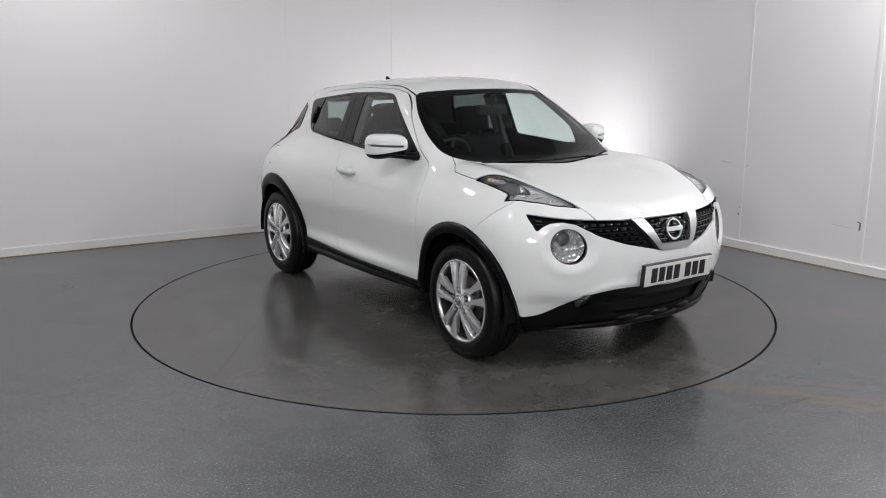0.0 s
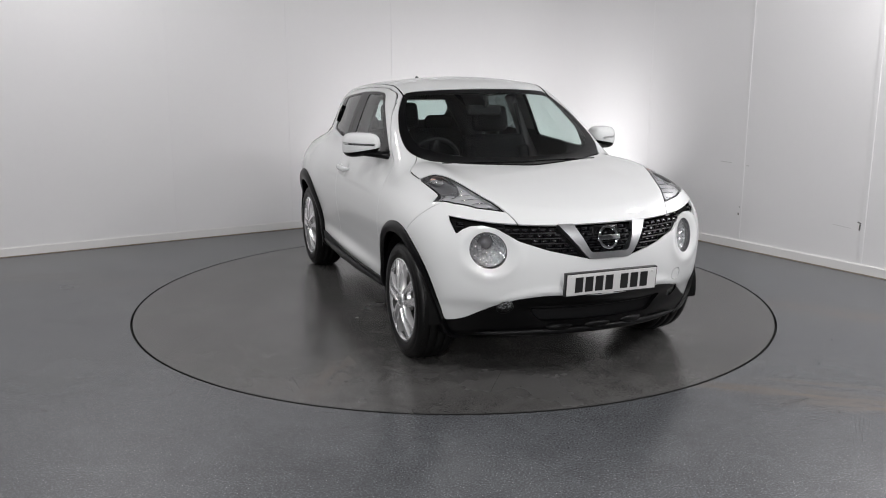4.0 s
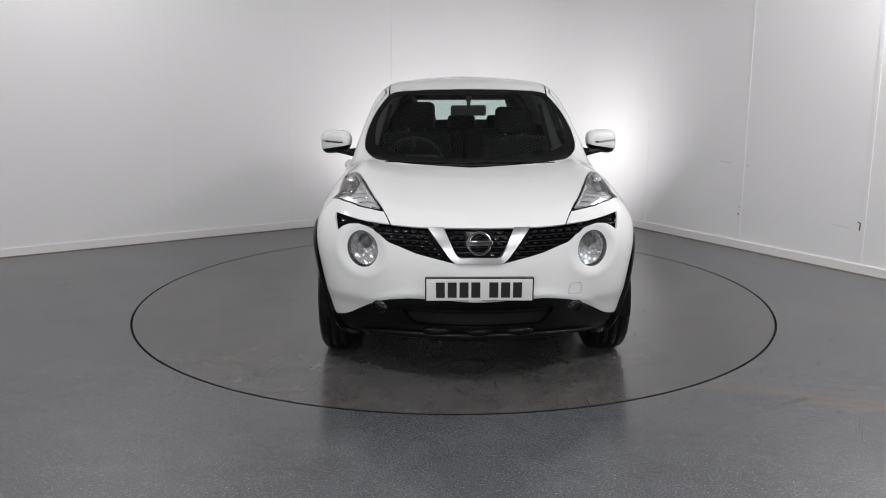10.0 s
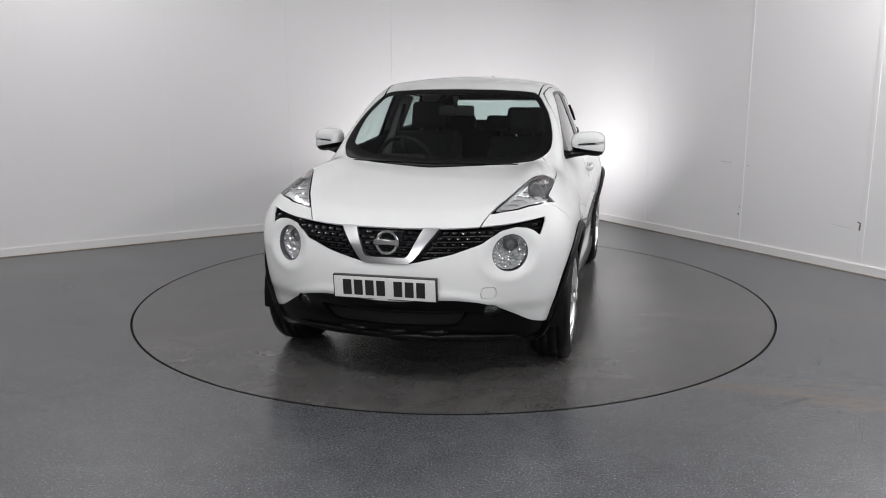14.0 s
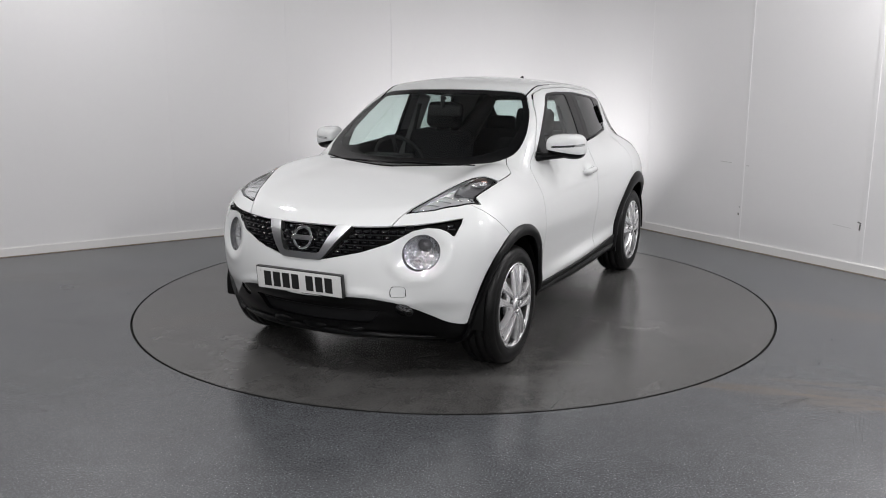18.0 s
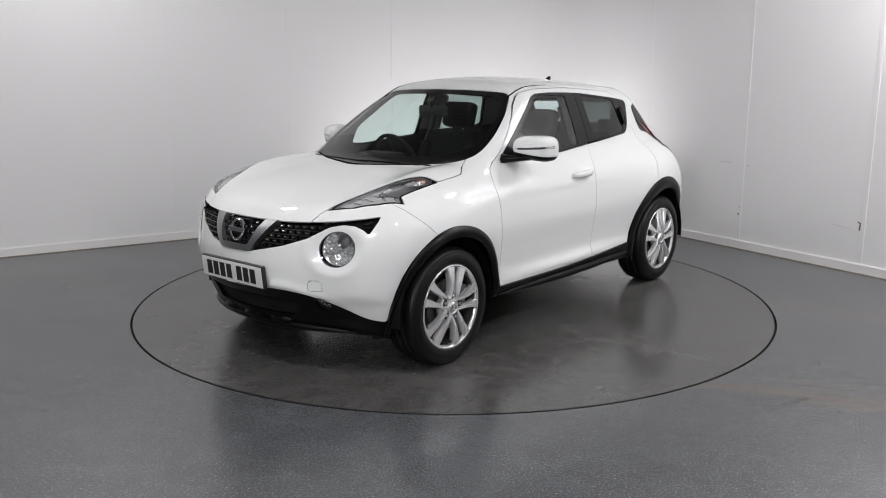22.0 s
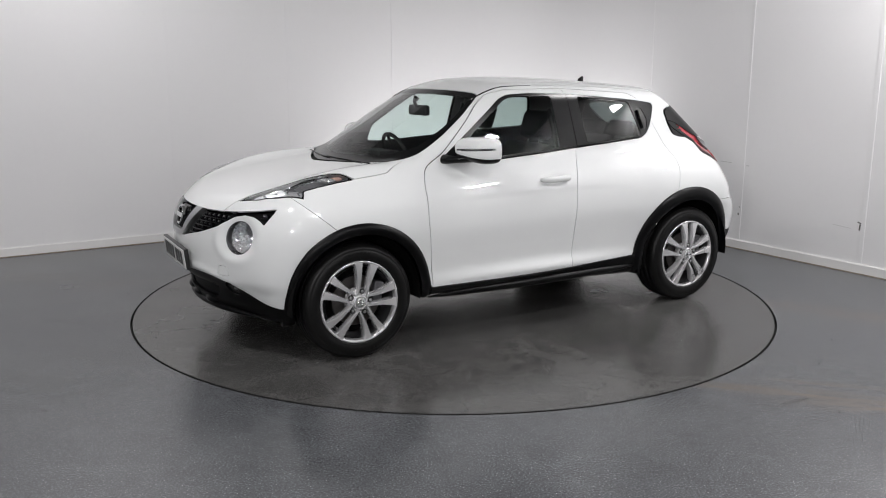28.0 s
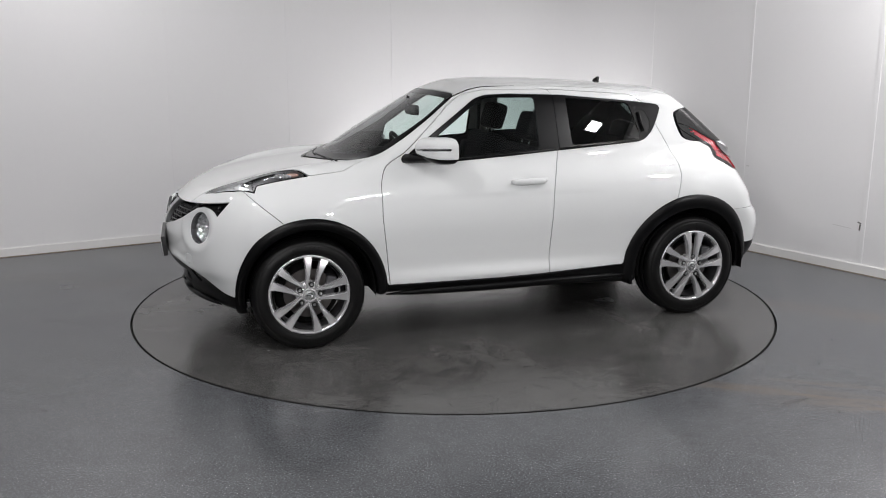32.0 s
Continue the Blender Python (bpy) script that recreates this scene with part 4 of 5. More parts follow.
def build_wheel():
    """One wheel about its own hub, outer face towards +y."""
    bm = bmesh.new()
    # outer lip, with a barrel behind it coloured dark for the shade between the spokes
    lathe(bm, [(0.213, -0.012), (0.219, 0.000), (0.2235, 0.009), (0.229, 0.0125), (0.235, 0.012), (0.2385, 0.006), (0.236, -0.004)], 72)
    wheel = part("wheel", bm, ALLOY, None, "silver alloy wheel with five split spokes")
    bm = bmesh.new()
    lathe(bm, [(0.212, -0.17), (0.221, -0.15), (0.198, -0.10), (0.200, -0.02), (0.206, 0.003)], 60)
    part("barrel", bm, BARREL, wheel, "wheel barrel coloured dark grey for the shade behind the spokes")
    # spokes in five pairs
    for k in range(5):
        for s in (-1, 1):
            bm = bmesh.new()
            a = radians(90 + 72 * k)
            stations = [(0.036, 0.0270, 0.0085, 0.018), (0.060, 0.0275, 0.0090, 0.024), (0.090, 0.0285, 0.0110, 0.026), (0.130, 0.0325, 0.0148, 0.025), (0.175, 0.0405, 0.0205, 0.020), (0.203, 0.0465, 0.0250, 0.015), (0.215, 0.0510, 0.0300, 0.012), (0.225, 0.0550, 0.0345, 0.009)]
            rows = []
            for r, off, half, h in stations:
                row = []
                for lat, dep in ((-half - 0.002, h - 0.036), (-half, h - 0.009), (-half + 0.0048, h), (half - 0.0048, h), (half, h - 0.009), (half + 0.002, h - 0.036)):
                    t = s * off + lat
                    row.append(bm.verts.new((r * math.cos(a) - t * math.sin(a), dep, r * math.sin(a) + t * math.cos(a))))
                rows.append(row)
            for p, q in zip(rows, rows[1:]):
                for i in range(5):
                    bm.faces.new((p[i], q[i], q[i + 1], p[i + 1]))
            bmesh.ops.recalc_face_normals(bm, faces=bm.faces)
            if sum(f.normal.y for f in bm.faces) < 0:
                bmesh.ops.reverse_faces(bm, faces=bm.faces)
            sharp(part("spoke", bm, ALLOY, wheel), 30)
    bm = bmesh.new()
    lathe(bm, [(0.046, -0.03), (0.045, 0.010), (0.042, 0.020), (0.036, 0.024), (0.032, 0.022), (0.030, 0.016)], 48)
    part("hub", bm, ALLOY, wheel)
    bm = bmesh.new()
    lathe(bm, [(0.030, 0.012), (0.029, 0.021), (0.020, 0.024), (0.001, 0.025)], 32)
    part("centre_cap", bm, SATIN_CHROME, wheel, "round silver centre cap")
    bm = bmesh.new()
    lathe(bm, [(0.0185, 0.0245), (0.0185, 0.0268), (0.0145, 0.0268), (0.0145, 0.0245)], 28)
    block(bm, 0, 0.026, 0, 0.042, 0.002, 0.008)
    part("cap_badge", bm, CHROME, wheel, "plain ring and bar badge")
    for k in range(5):
        a = radians(90 + 72 * k)
        bm = bmesh.new()
        c = (0.064 * math.cos(a), 0, 0.064 * math.sin(a))
        # flat black disc on the hub face paints the nut hole's shade
        lathe(bm, [(0.0165, 0.008), (0.0165, 0.0105), (0.001, 0.0105)], 20, centre=c)
        part("nut_shade_disc", bm, SEAM, wheel, "black disc for the shade of the nut hole")
        bm = bmesh.new()
        lathe(bm, [(0.0092, 0.009), (0.0092, 0.016), (0.0060, 0.019), (0.001, 0.019)], 6, centre=c)
        part("wheel_nut", bm, STEEL_NUT, wheel, "steel wheel nut", smooth=False)
    bm = bmesh.new()
    lathe(bm, [(0.084, -0.03), (0.080, 0.000), (0.074, 0.007), (0.001, 0.009)], 40)
    part("hub_face", bm, ALLOY, wheel, "silver hub face round the nuts")
    # brake behind
    bm = bmesh.new()
    lathe(bm, [(0.07, -0.045), (0.145, -0.045), (0.145, -0.068), (0.07, -0.068)], 48, closed=True)
    lathe(bm, [(0.001, -0.03), (0.07, -0.03), (0.07, -0.07)], 32)
    sharp(part("brake_disc", bm, STEEL, wheel, "worn steel brake disc"), 40)
    bm = bmesh.new()
    block(bm, -0.115, -0.05, 0.06, 0.06, 0.07, 0.13, bevel=0.012)
    part("brake_caliper", bm, ALLOY_DARK, wheel, "dark brake caliper")
    bm = bmesh.new()
    lathe(bm, [(0.188, -0.10), (0.001, -0.105)], 32)
    part("inner_shield", bm, DARK, wheel, "dark shield behind the brake")
    # tyre with grooves and shoulder blocks
    bm = bmesh.new()
    lathe(bm, [(0.225, -0.195), (0.235, -0.203), (0.262, -0.212), (0.292, -0.209), (0.313, -0.198), (0.324, -0.185), (0.330, -0.165),
               (0.3325, -0.150), (0.325, -0.147), (0.325, -0.140), (0.333, -0.137), (0.3335, -0.105), (0.3255, -0.102), (0.3255, -0.092), (0.3335, -0.089),
               (0.333, -0.055), (0.325, -0.052), (0.325, -0.045), (0.3325, -0.042), (0.330, -0.026), (0.324, -0.006), (0.313, 0.006), (0.300, 0.0135), (0.297, 0.0125), (0.294, 0.0155), (0.270, 0.018),
               (0.252, 0.0165), (0.249, 0.0145), (0.247, 0.0155), (0.240, 0.0105), (0.236, 0.003)], 96)
    part("tyre", bm, RUBBER, wheel, "black road tyre with grooved tread")
    bm = bmesh.new()
    for k in range(72):
        a = 2 * math.pi * k / 72
        m = Matrix.Rotation(-a, 4, "Y")
        block(bm, 0.3225, -0.024, 0, 0.010, 0.020, 0.014, m @ Matrix.Rotation(radians(0), 4, "Z"))
        block(bm, 0.3235, -0.170, 0, 0.010, 0.020, 0.014, m)
    tagged(part("tread", bm, RUBBER, wheel, "black shoulder tread blocks", smooth=False), kind="stuff")
    # raised marks on the sidewall, unreadable
    bm = bmesh.new()
    for start, count in ((60, 7), (240, 6)):
        for k in range(count):
            a = radians(start + k * 5.0)
            block(bm, 0.283, 0.0168, 0, 0.012, 0.0012, 0.009, Matrix.Rotation(-a, 4, "Y"))
    tagged(part("sidewall_relief", bm, RUBBER, wheel, "raised plain marks on the sidewall", smooth=False), kind="stuff")
    bm = bmesh.new()
    tube(bm, [(0.150, 0.0, -0.130), (0.145, 0.016, -0.125)], 0.004, 8)
    part("valve", bm, CABIN, wheel, "black rubber valve")
    return wheel


wheel = build_wheel()
wheel.parent = car
for x, y, flip, steer in ((AXLE, 0.853, 0, 0), (-AXLE, 0.842, 0, 0), (AXLE, -0.853, 180, 0), (-AXLE, -0.842, 180, 0)):
    m = pose(x, y, HUB_Z, 0, 0, flip) @ pose(0, 0, 0, 0, {(1, 1): -12, (-1, 1): -3, (1, -1): 5, (-1, -1): 5}[(1 if x > 0 else -1, 1 if y > 0 else -1)], 0)
    if x > 0 and y > 0:
        wheel.matrix_basis = m
    else:
        copy_thing(wheel, m)


def build_wells():
    for x in (AXLE, -AXLE):
        for sign in (1, -1):
            bm = bmesh.new()
            prof = [(0.392, 0.845), (0.40, 0.83), (0.40, 0.50), (0.05, 0.50)]
            rows = []
            for k in range(33):
                a = radians(-6 + 192 * k / 32)
                rows.append([bm.verts.new((x + r * math.cos(a), sign * h, HUB_Z + r * math.sin(a))) for r, h in prof])
            for p, q in zip(rows, rows[1:]):
                for i in range(3):
                    bm.faces.new((p[i], q[i], q[i + 1], p[i + 1]))
            part("wheel_well", bm, DARK, car, "dark wheel-well liner")


build_wells()


# ---- the car's fittings ----
def meet(origin, way, reach=2.0):
    """First point of the bodywork from origin along way."""
    o, d = np.array(origin, float), np.array(way, float)
    d = d / np.linalg.norm(d)
    s = np.arange(0.0, reach, 0.004)
    q = o[:, None] + d[:, None] * s
    f = car_field(q[0], q[1], q[2])
    k = int(np.argmax(f < 0))
    if f[k] >= 0:
        return None
    a, b = s[max(k - 1, 0)], s[k]
    for _ in range(18):
        c = (a + b) / 2
        r = o + d * c
        if car_field(r[0:1], r[1:2], r[2:3])[0] < 0:
            b = c
        else:
            a = c
    return Vector(o + d * a)


def front_x(y, z):
    p = meet((2.4, y, z), (-1, 0, 0))
    return p.x if p else 1.9


def side_y(x, z, sign=1):
    p = meet((x, sign * 1.2, z), (0, -sign, 0))
    return abs(p.y) if p else 0.8


BOWL_LINE = [(1.19, 0.80), (1.19, 0.63), (1.34, 0.655), (1.50, 0.625), (1.60, 0.645), (1.62, 0.665), (1.53, 0.742), (1.45, 0.775)]


def build_headlamps():
    for sign in (1, -1):
        shell = pieces["lamps"].keep(-sign * pieces["lamps"].v[:, 1])
        lens = shell.moved(0.001).object("headlamp", CLEAR, car, 0.006, "swept-back clear headlamp with silver lining")
        lens.visible_shadow = False
        x, ay = shell.v[:, 0], np.abs(shell.v[:, 1])
        rear = inside(x, ay, BOWL_LINE)
        edge = inside(x, ay, HEADLAMP)
        gasket, mid = shell.split(-edge - 0.007)
        gasket.moved(-0.003).object("gasket", GLOSS_BLACK, lens, 0.03, "black lamp edge")
        shore = np.interp(mid.v[:, 0], [1.23, 1.285, 1.36, 1.52, 1.68, 1.818], [0.742, 0.68, 0.642, 0.59, 0.538, 0.48])
        band, mid = mid.split(np.abs(mid.v[:, 1]) - shore - 0.012)
        band.moved(-0.006).object("upper_band", SATIN_CHROME, lens, 0.02, "satin silver upper band")
        edge = inside(mid.v[:, 0], np.abs(mid.v[:, 1]), HEADLAMP)
        rear = inside(mid.v[:, 0], np.abs(mid.v[:, 1]), BOWL_LINE)
        dark, pale = mid.split(rear)
        band, dark = dark.split(-0.006 - inside(dark.v[:, 0], np.abs(dark.v[:, 1]), BOWL_LINE))
        band.moved(-0.010).object("divider", CHROME, lens, 0.02, "chrome divider")
        dark.moved(-0.030).object("indicator_bowl", LAMP_GREY, lens, 0.0, "dark grey indicator bowl")
        pale.moved(-0.022).object("lining", LAMP_SILVER, lens, 0.01, "silver lamp lining")
        p = meet((1.375, sign * 0.690, 1.5), (0, 0, -1))
        bm = bmesh.new()
        bmesh.ops.create_uvsphere(bm, u_segments=16, v_segments=10, radius=1.0, matrix=Matrix.Translation(p - Vector((0, 0, 0.018))) @ Matrix.Rotation(radians(-20 * sign), 4, "Z") @ Matrix.Diagonal((0.055, 0.022, 0.016, 1)))
        part("reflector", bm, FACETS, lens, "facetted indicator reflector")
        bm = bmesh.new()
        bmesh.ops.create_uvsphere(bm, u_segments=12, v_segments=8, radius=1.0, matrix=Matrix.Translation(p + Vector((-0.055, 0, -0.012))) @ Matrix.Diagonal((0.040, 0.016, 0.013, 1)))
        part("bulb", bm, AMBER, lens, "amber indicator bulb")
        # ribs across the front of the lamp
        for k in range(5):
            t = 0.12 + 0.16 * k
            a = Vector((1.80 - 0.26 * t / 0.8, sign * (0.50 + 0.11 * t / 0.8), 0))
            b = Vector((1.78 - 0.24 * t / 0.8, sign * (0.545 + 0.20 * t / 0.8), 0))
            pa, pb = meet((a.x, a.y, 1.5), (0, 0, -1)), meet((b.x, b.y, 1.5), (0, 0, -1))
            if pa and pb:
                bm = bmesh.new()
                tube(bm, [pa - Vector((0, 0, 0.018)), (pa + pb) / 2 - Vector((0, 0, 0.014)), pb - Vector((0, 0, 0.018))], 0.0026, 6)
                part("rib", bm, CHROME, lens, "chrome rib")


def build_round_lamps():
    for key, y0, z0, r0, deep in (("round", LAMP_Y, LAMP_Z, LAMP_R, 0.055), ("fog", FOG_Y, FOG_Z, 0.040, 0.025)):
        for sign in (1, -1):
            disc = pieces[key].keep(-sign * pieces[key].v[:, 1])
            axis = np.array([0.94, 0.34 * sign, 0.0])
            rad = np.hypot((np.abs(disc.v[:, 1]) - y0) / (LAMP_K if key == "round" else 1.0), disc.v[:, 2] - z0) / r0
            name = "round_lamp" if key == "round" else "fog_lamp"
            lens_v = disc.v - axis * (0.012 - 0.012 * (1 - rad**2))[:, None]
            lens = Sheet(lens_v, disc.n, disc.f).object(name, CLEAR, car, 0.003, "round clear front lamp" if key == "round" else "small round fog lamp")
            lens.visible_shadow = False
            ring = disc.keep(0.955 - rad)
            Sheet(ring.v - axis * 0.002, ring.n, ring.f).object("bezel", LAMP_GREY if key == "round" else GLOSS_BLACK, lens, 0.05, "grey lamp ring" if key == "round" else "black ring")
            bowl = disc.keep(rad - 0.965)
            rr = np.hypot((np.abs(bowl.v[:, 1]) - y0) / (LAMP_K if key == "round" else 1.0), bowl.v[:, 2] - z0) / r0
            push = 0.030 + deep * (1 - rr**2)
            radial = np.stack([np.zeros(len(rr)), (np.abs(bowl.v[:, 1]) - y0) * sign, bowl.v[:, 2] - z0], 1) / r0
            n = bowl.n - radial * 2 * deep / r0
            n = n / np.linalg.norm(n, axis=1, keepdims=True)
            Sheet(bowl.v - axis * push[:, None], n, bowl.f).object("reflector", FACETS, lens, 0.0, "facetted bright reflector")
            c = Vector((front_x(y0, z0 + 0.028) - 0.016, sign * y0, z0 + (0.030 if key == "round" else 0.0)))
            turn = Vector(axis).to_track_quat("X", "Z").to_matrix().to_4x4()
            if key == "round":
                bm = bmesh.new()
                lathe(bm, [(0.043, -0.065), (0.041, -0.030), (0.036, -0.026), (0.034, -0.032)], 32, "x")
                bmesh.ops.transform(bm, matrix=Matrix.Translation(c) @ turn, verts=bm.verts)
                part("projector_ring", bm, CHROME, lens, "chrome projector ring")
                bm = bmesh.new()
                lathe(bm, [(0.034, -0.036), (0.028, -0.026), (0.016, -0.019), (0.001, -0.017)], 32, "x")
                bmesh.ops.transform(bm, matrix=Matrix.Translation(c) @ turn, verts=bm.verts)
                part("projector_lens", bm, LAMP_GREY, lens, "grey projector lens")
                for k, (dy, dz) in enumerate(((-0.035, -0.030), (0.030, -0.040), (0.0, -0.055))):
                    bm = bmesh.new()
                    lathe(bm, [(0.020, -0.05), (0.019, -0.028), (0.012, -0.022), (0.001, -0.020)], 14, "x")
                    bmesh.ops.transform(bm, matrix=Matrix.Translation(c + Vector((-0.004, dy, dz))) @ turn, verts=bm.verts)
                    part("facet_cup", bm, FACETS, lens, "bright pressed cup")
            else:
                bm = bmesh.new()
                lathe(bm, [(0.014, -0.04), (0.013, -0.022), (0.001, -0.016)], 16, "x")
                bmesh.ops.transform(bm, matrix=Matrix.Translation(c) @ turn, verts=bm.verts)
                part("bulb_cap", bm, CHROME, lens, "chrome bulb cap")


def build_grille():
    mouth = pieces["mouth"]
    v_part = mouth.keep(inside(mouth.v[:, 1], mouth.v[:, 2], CHEVRON))
    grille = v_part.moved(0.010).object("grille", SATIN_CHROME, car, 0.035, "silver chevron grille surround")
    bm = bmesh.new()
    prism(bm, [(0.002, -0.0150), (-0.001, -0.0085), (-0.030, -0.0075), (-0.030, -0.0165)], -0.022, 0.022, "y")
    block(bm, -0.012, 0.021, 0, 0.022, 0.0035, 0.024)
    # pillowed scoop that fills the cell
    rows = [[bm.verts.new((-0.017 + 0.016 * math.cos(math.pi * u / 10) * math.cos(math.pi * v / 7) - 0.45 * (0.0021 * v), 0.0042 * u, 0.0030 * v)) for v in range(-3, 4)] for u in range(-4, 5)]
    for p, q in zip(rows, rows[1:]):
        for i in range(6):
            bm.faces.new((p[i], q[i], q[i + 1], p[i + 1])).smooth = True
    cell = part("grille_cell", bm, GRILLE_BLACK, grille, smooth=False)
    first = True
    rows = 8
    for k in range(rows):
        z = 0.690 + 0.0245 * k
        for j in range(-18, 19):
            y = (j + (0.5 if k % 2 else 0.0)) * 0.044
            d = float(inside(np.array([y]), np.array([z]), GRILLE)[0])
            e = float(inside(np.array([y]), np.array([z]), CHEVRON)[0])
            if d > -0.012 or e < 0.010:
                continue
            x = front_x(y, z)
            slope = math.degrees(math.atan2(1.0 * abs(y), 1.0))
            ob = cell if first else cell.copy()
            if not first:
                scene.collection.objects.link(ob)
            first = False
            ob.matrix_basis = pose(x - 0.004, y, z, 0, 0, math.copysign(slope, y)) @ (Matrix.Diagonal((1, 1, 1, 1)) if y >= 0 else Matrix.Diagonal((1, -1, 1, 1)))
    # plain ring and bar badge
    x = front_x(0, 0.775) + 0.004
    bm = bmesh.new()
    lathe(bm, [(0.060, -0.006), (0.060, 0.006), (0.056, 0.011), (0.049, 0.011), (0.045, 0.006), (0.045, -0.006)], 48, "x", closed=True)
    bmesh.ops.transform(bm, matrix=pose(x, 0, 0.772, 0, -14, 0), verts=bm.verts)
    badge = sharp(part("badge", bm, CHROME, grille, "plain chrome ring badge"))
    bm = bmesh.new()
    block(bm, 0.006, 0, 0, 0.014, 0.128, 0.026, bevel=0.003)
    bmesh.ops.transform(bm, matrix=pose(x, 0, 0.772, 0, -14, 0), verts=bm.verts)
    part("badge_bar", bm, CHROME, badge, "plain chrome bar")
    bm = bmesh.new()
    block(bm, -0.03, 0, 0.0, 0.02, 0.15, 0.13, bevel=0.01)
    bmesh.ops.transform(bm, matrix=pose(x, 0, 0.772, 0, -14, 0), verts=bm.verts)
    part("badge_mount", bm, GLOSS_BLACK, grille, "black badge mount")


def build_plate():
    m = pose(2.074, 0.0, 0.5515, 0, 5.5, 0)
    bm = bmesh.new()
    block(bm, -0.010, 0, 0, 0.024, 0.534, 0.122, bevel=0.004)
    bmesh.ops.transform(bm, matrix=m, verts=bm.verts)
    plate = part("number_plate", bm, PLATE_INK, car, "white number plate in a black holder")
    bm = bmesh.new()
    block(bm, 0.0035, 0, 0, 0.004, 0.520, 0.111, bevel=0.0015)
    bmesh.ops.transform(bm, matrix=m, verts=bm.verts)
    part("plate_sheet", bm, PLATE_WHITE, plate, "white reflective sheet")
    ys = [-0.192, -0.134, -0.076, -0.018, 0.070, 0.128, 0.186]
    for y in ys:
        bm = bmesh.new()
        block(bm, 0.0062, y, 0, 0.0014, 0.044, 0.079)
        bmesh.ops.transform(bm, matrix=m, verts=bm.verts)
        part("plate_bar", bm, PLATE_INK, plate, smooth=False)
    for y in (-0.235, 0.235):
        bm = bmesh.new()
        lathe(bm, [(0.006, 0.0055), (0.005, 0.008), (0.001, 0.0085)], 12, "x", centre=(0, y, 0.040))
        bmesh.ops.transform(bm, matrix=m, verts=bm.verts)
        part("plate_screw", bm, PLATE_WHITE, plate, "white screw cap")
    bm = bmesh.new()
    block(bm, 0.0035, -0.02, -0.0585, 0.003, 0.07, 0.004)
    bmesh.ops.transform(bm, matrix=m, verts=bm.verts)
    part("holder_mark", bm, PLATE_WHITE, plate, "plain pale bar on the holder", smooth=False)


def build_lower_front():
    # bars across the intake and a moulded chin with three bosses
    for z, half in ((0.400, 0.36), (0.375, 0.345), (0.350, 0.33)):
        bm = bmesh.new()
        tube(bm, [(front_x(half * k / 8, z) - 0.030, half * k / 8, z) for k in range(-8, 9)], 0.006, 6)
        part("intake_bar", bm, CLADDING, car, "black intake bar")
    bm = bmesh.new()
    tube(bm, [(front_x(0.62 * k / 12, 0.29) - 0.004, 0.62 * k / 12, 0.272 - 0.020 * abs(k / 12) ** 2) for k in range(-12, 13)], [0.020 - 0.016 * abs(k / 12) ** 4 for k in range(-12, 13)], 10)
    part("front_lip", bm, CLADDING, car, "black rounded lower lip")
    for y in (-0.2, 0.0, 0.2):
        bm = bmesh.new()
        bmesh.ops.create_uvsphere(bm, u_segments=20, v_segments=12, radius=1.0, matrix=Matrix.Translation((front_x(y, 0.30) - 0.028, y, 0.296)) @ Matrix.Diagonal((0.05, 0.090, 0.030, 1)))
        part("lip_boss", bm, CLADDING, car, "black moulded boss")


def build_mirrors():
    def shell(x, y, z):
        u, v, w = (x - 0.480 + 0.45 * (y - 0.872)) / 0.110, (y - 0.870) / 0.104, (z - 1.148) / 0.075
        w = w + 0.22 * v * (w < 0) - 0.10 * u * u
        f = (np.abs(u) ** 2.6 + np.abs(v) ** 3.4 + np.abs(w) ** 3.0) ** (1 / 3.0) - 1
        return smax(f * 0.07, 0.420 - x - 0.36 * (y - 0.872), 0.02)
    s = skin(shell, (0.30, 0.74, 1.06), (0.68, 1.03, 1.26), 0.008)
    for sign in (1, -1):
        if sign < 0:
            s = Sheet(s.v * (1, -1, 1), s.n * (1, -1, 1), [q[::-1] for q in s.f])
        ay = np.abs(s.v[:, 1])
        black, cap = s.split(s.v[:, 2] - (1.117 - 0.05 * (ay - 0.872) / 0.11 * 0.4), 0.0012)
        mirror = cap.keep(cap.v[:, 2] * 0 - 1)
        strip, mirror = mirror.split(np.maximum(np.abs(mirror.v[:, 2] - (1.153 + 0.04 * (np.abs(mirror.v[:, 1]) - 0.88))) - 0.0055, np.maximum(0.44 - mirror.v[:, 0], 0.815 - np.abs(mirror.v[:, 1]))), 0.001)
        glass_, mirror = mirror.split(mirror.v[:, 0] + 0.36 * (np.abs(mirror.v[:, 1]) - 0.872) - 0.425)
        ob = mirror.object("door_mirror", PAINT, car, 0.006, "white door mirror with a slim silver repeater")
        strip.moved(0.001).object("repeater", CHROME, ob, 0.004, "slim silver side repeater")
        glass_.moved(-0.004).object("mirror_glass", CHROME, ob, 0.003, "mirror glass")
        black.moved(-0.002).object("lower_cover", CLADDING, ob, 0.004, "black lower mirror cover")
        bm = bmesh.new()
        tube(bm, [(0.640, sign * 0.725, 1.088), (0.615, sign * 0.765, 1.088), (0.575, sign * 0.805, 1.093), (0.53, sign * 0.85, 1.106), (0.50, sign * 0.90, 1.118)], [0.052, 0.038, 0.034, 0.040, 0.030], 14)
        for v in bm.verts:
            v.co.z = 1.092 + (v.co.z - 1.092) * 0.60
        part("mirror_arm", bm, CLADDING, ob, "black mirror arm")


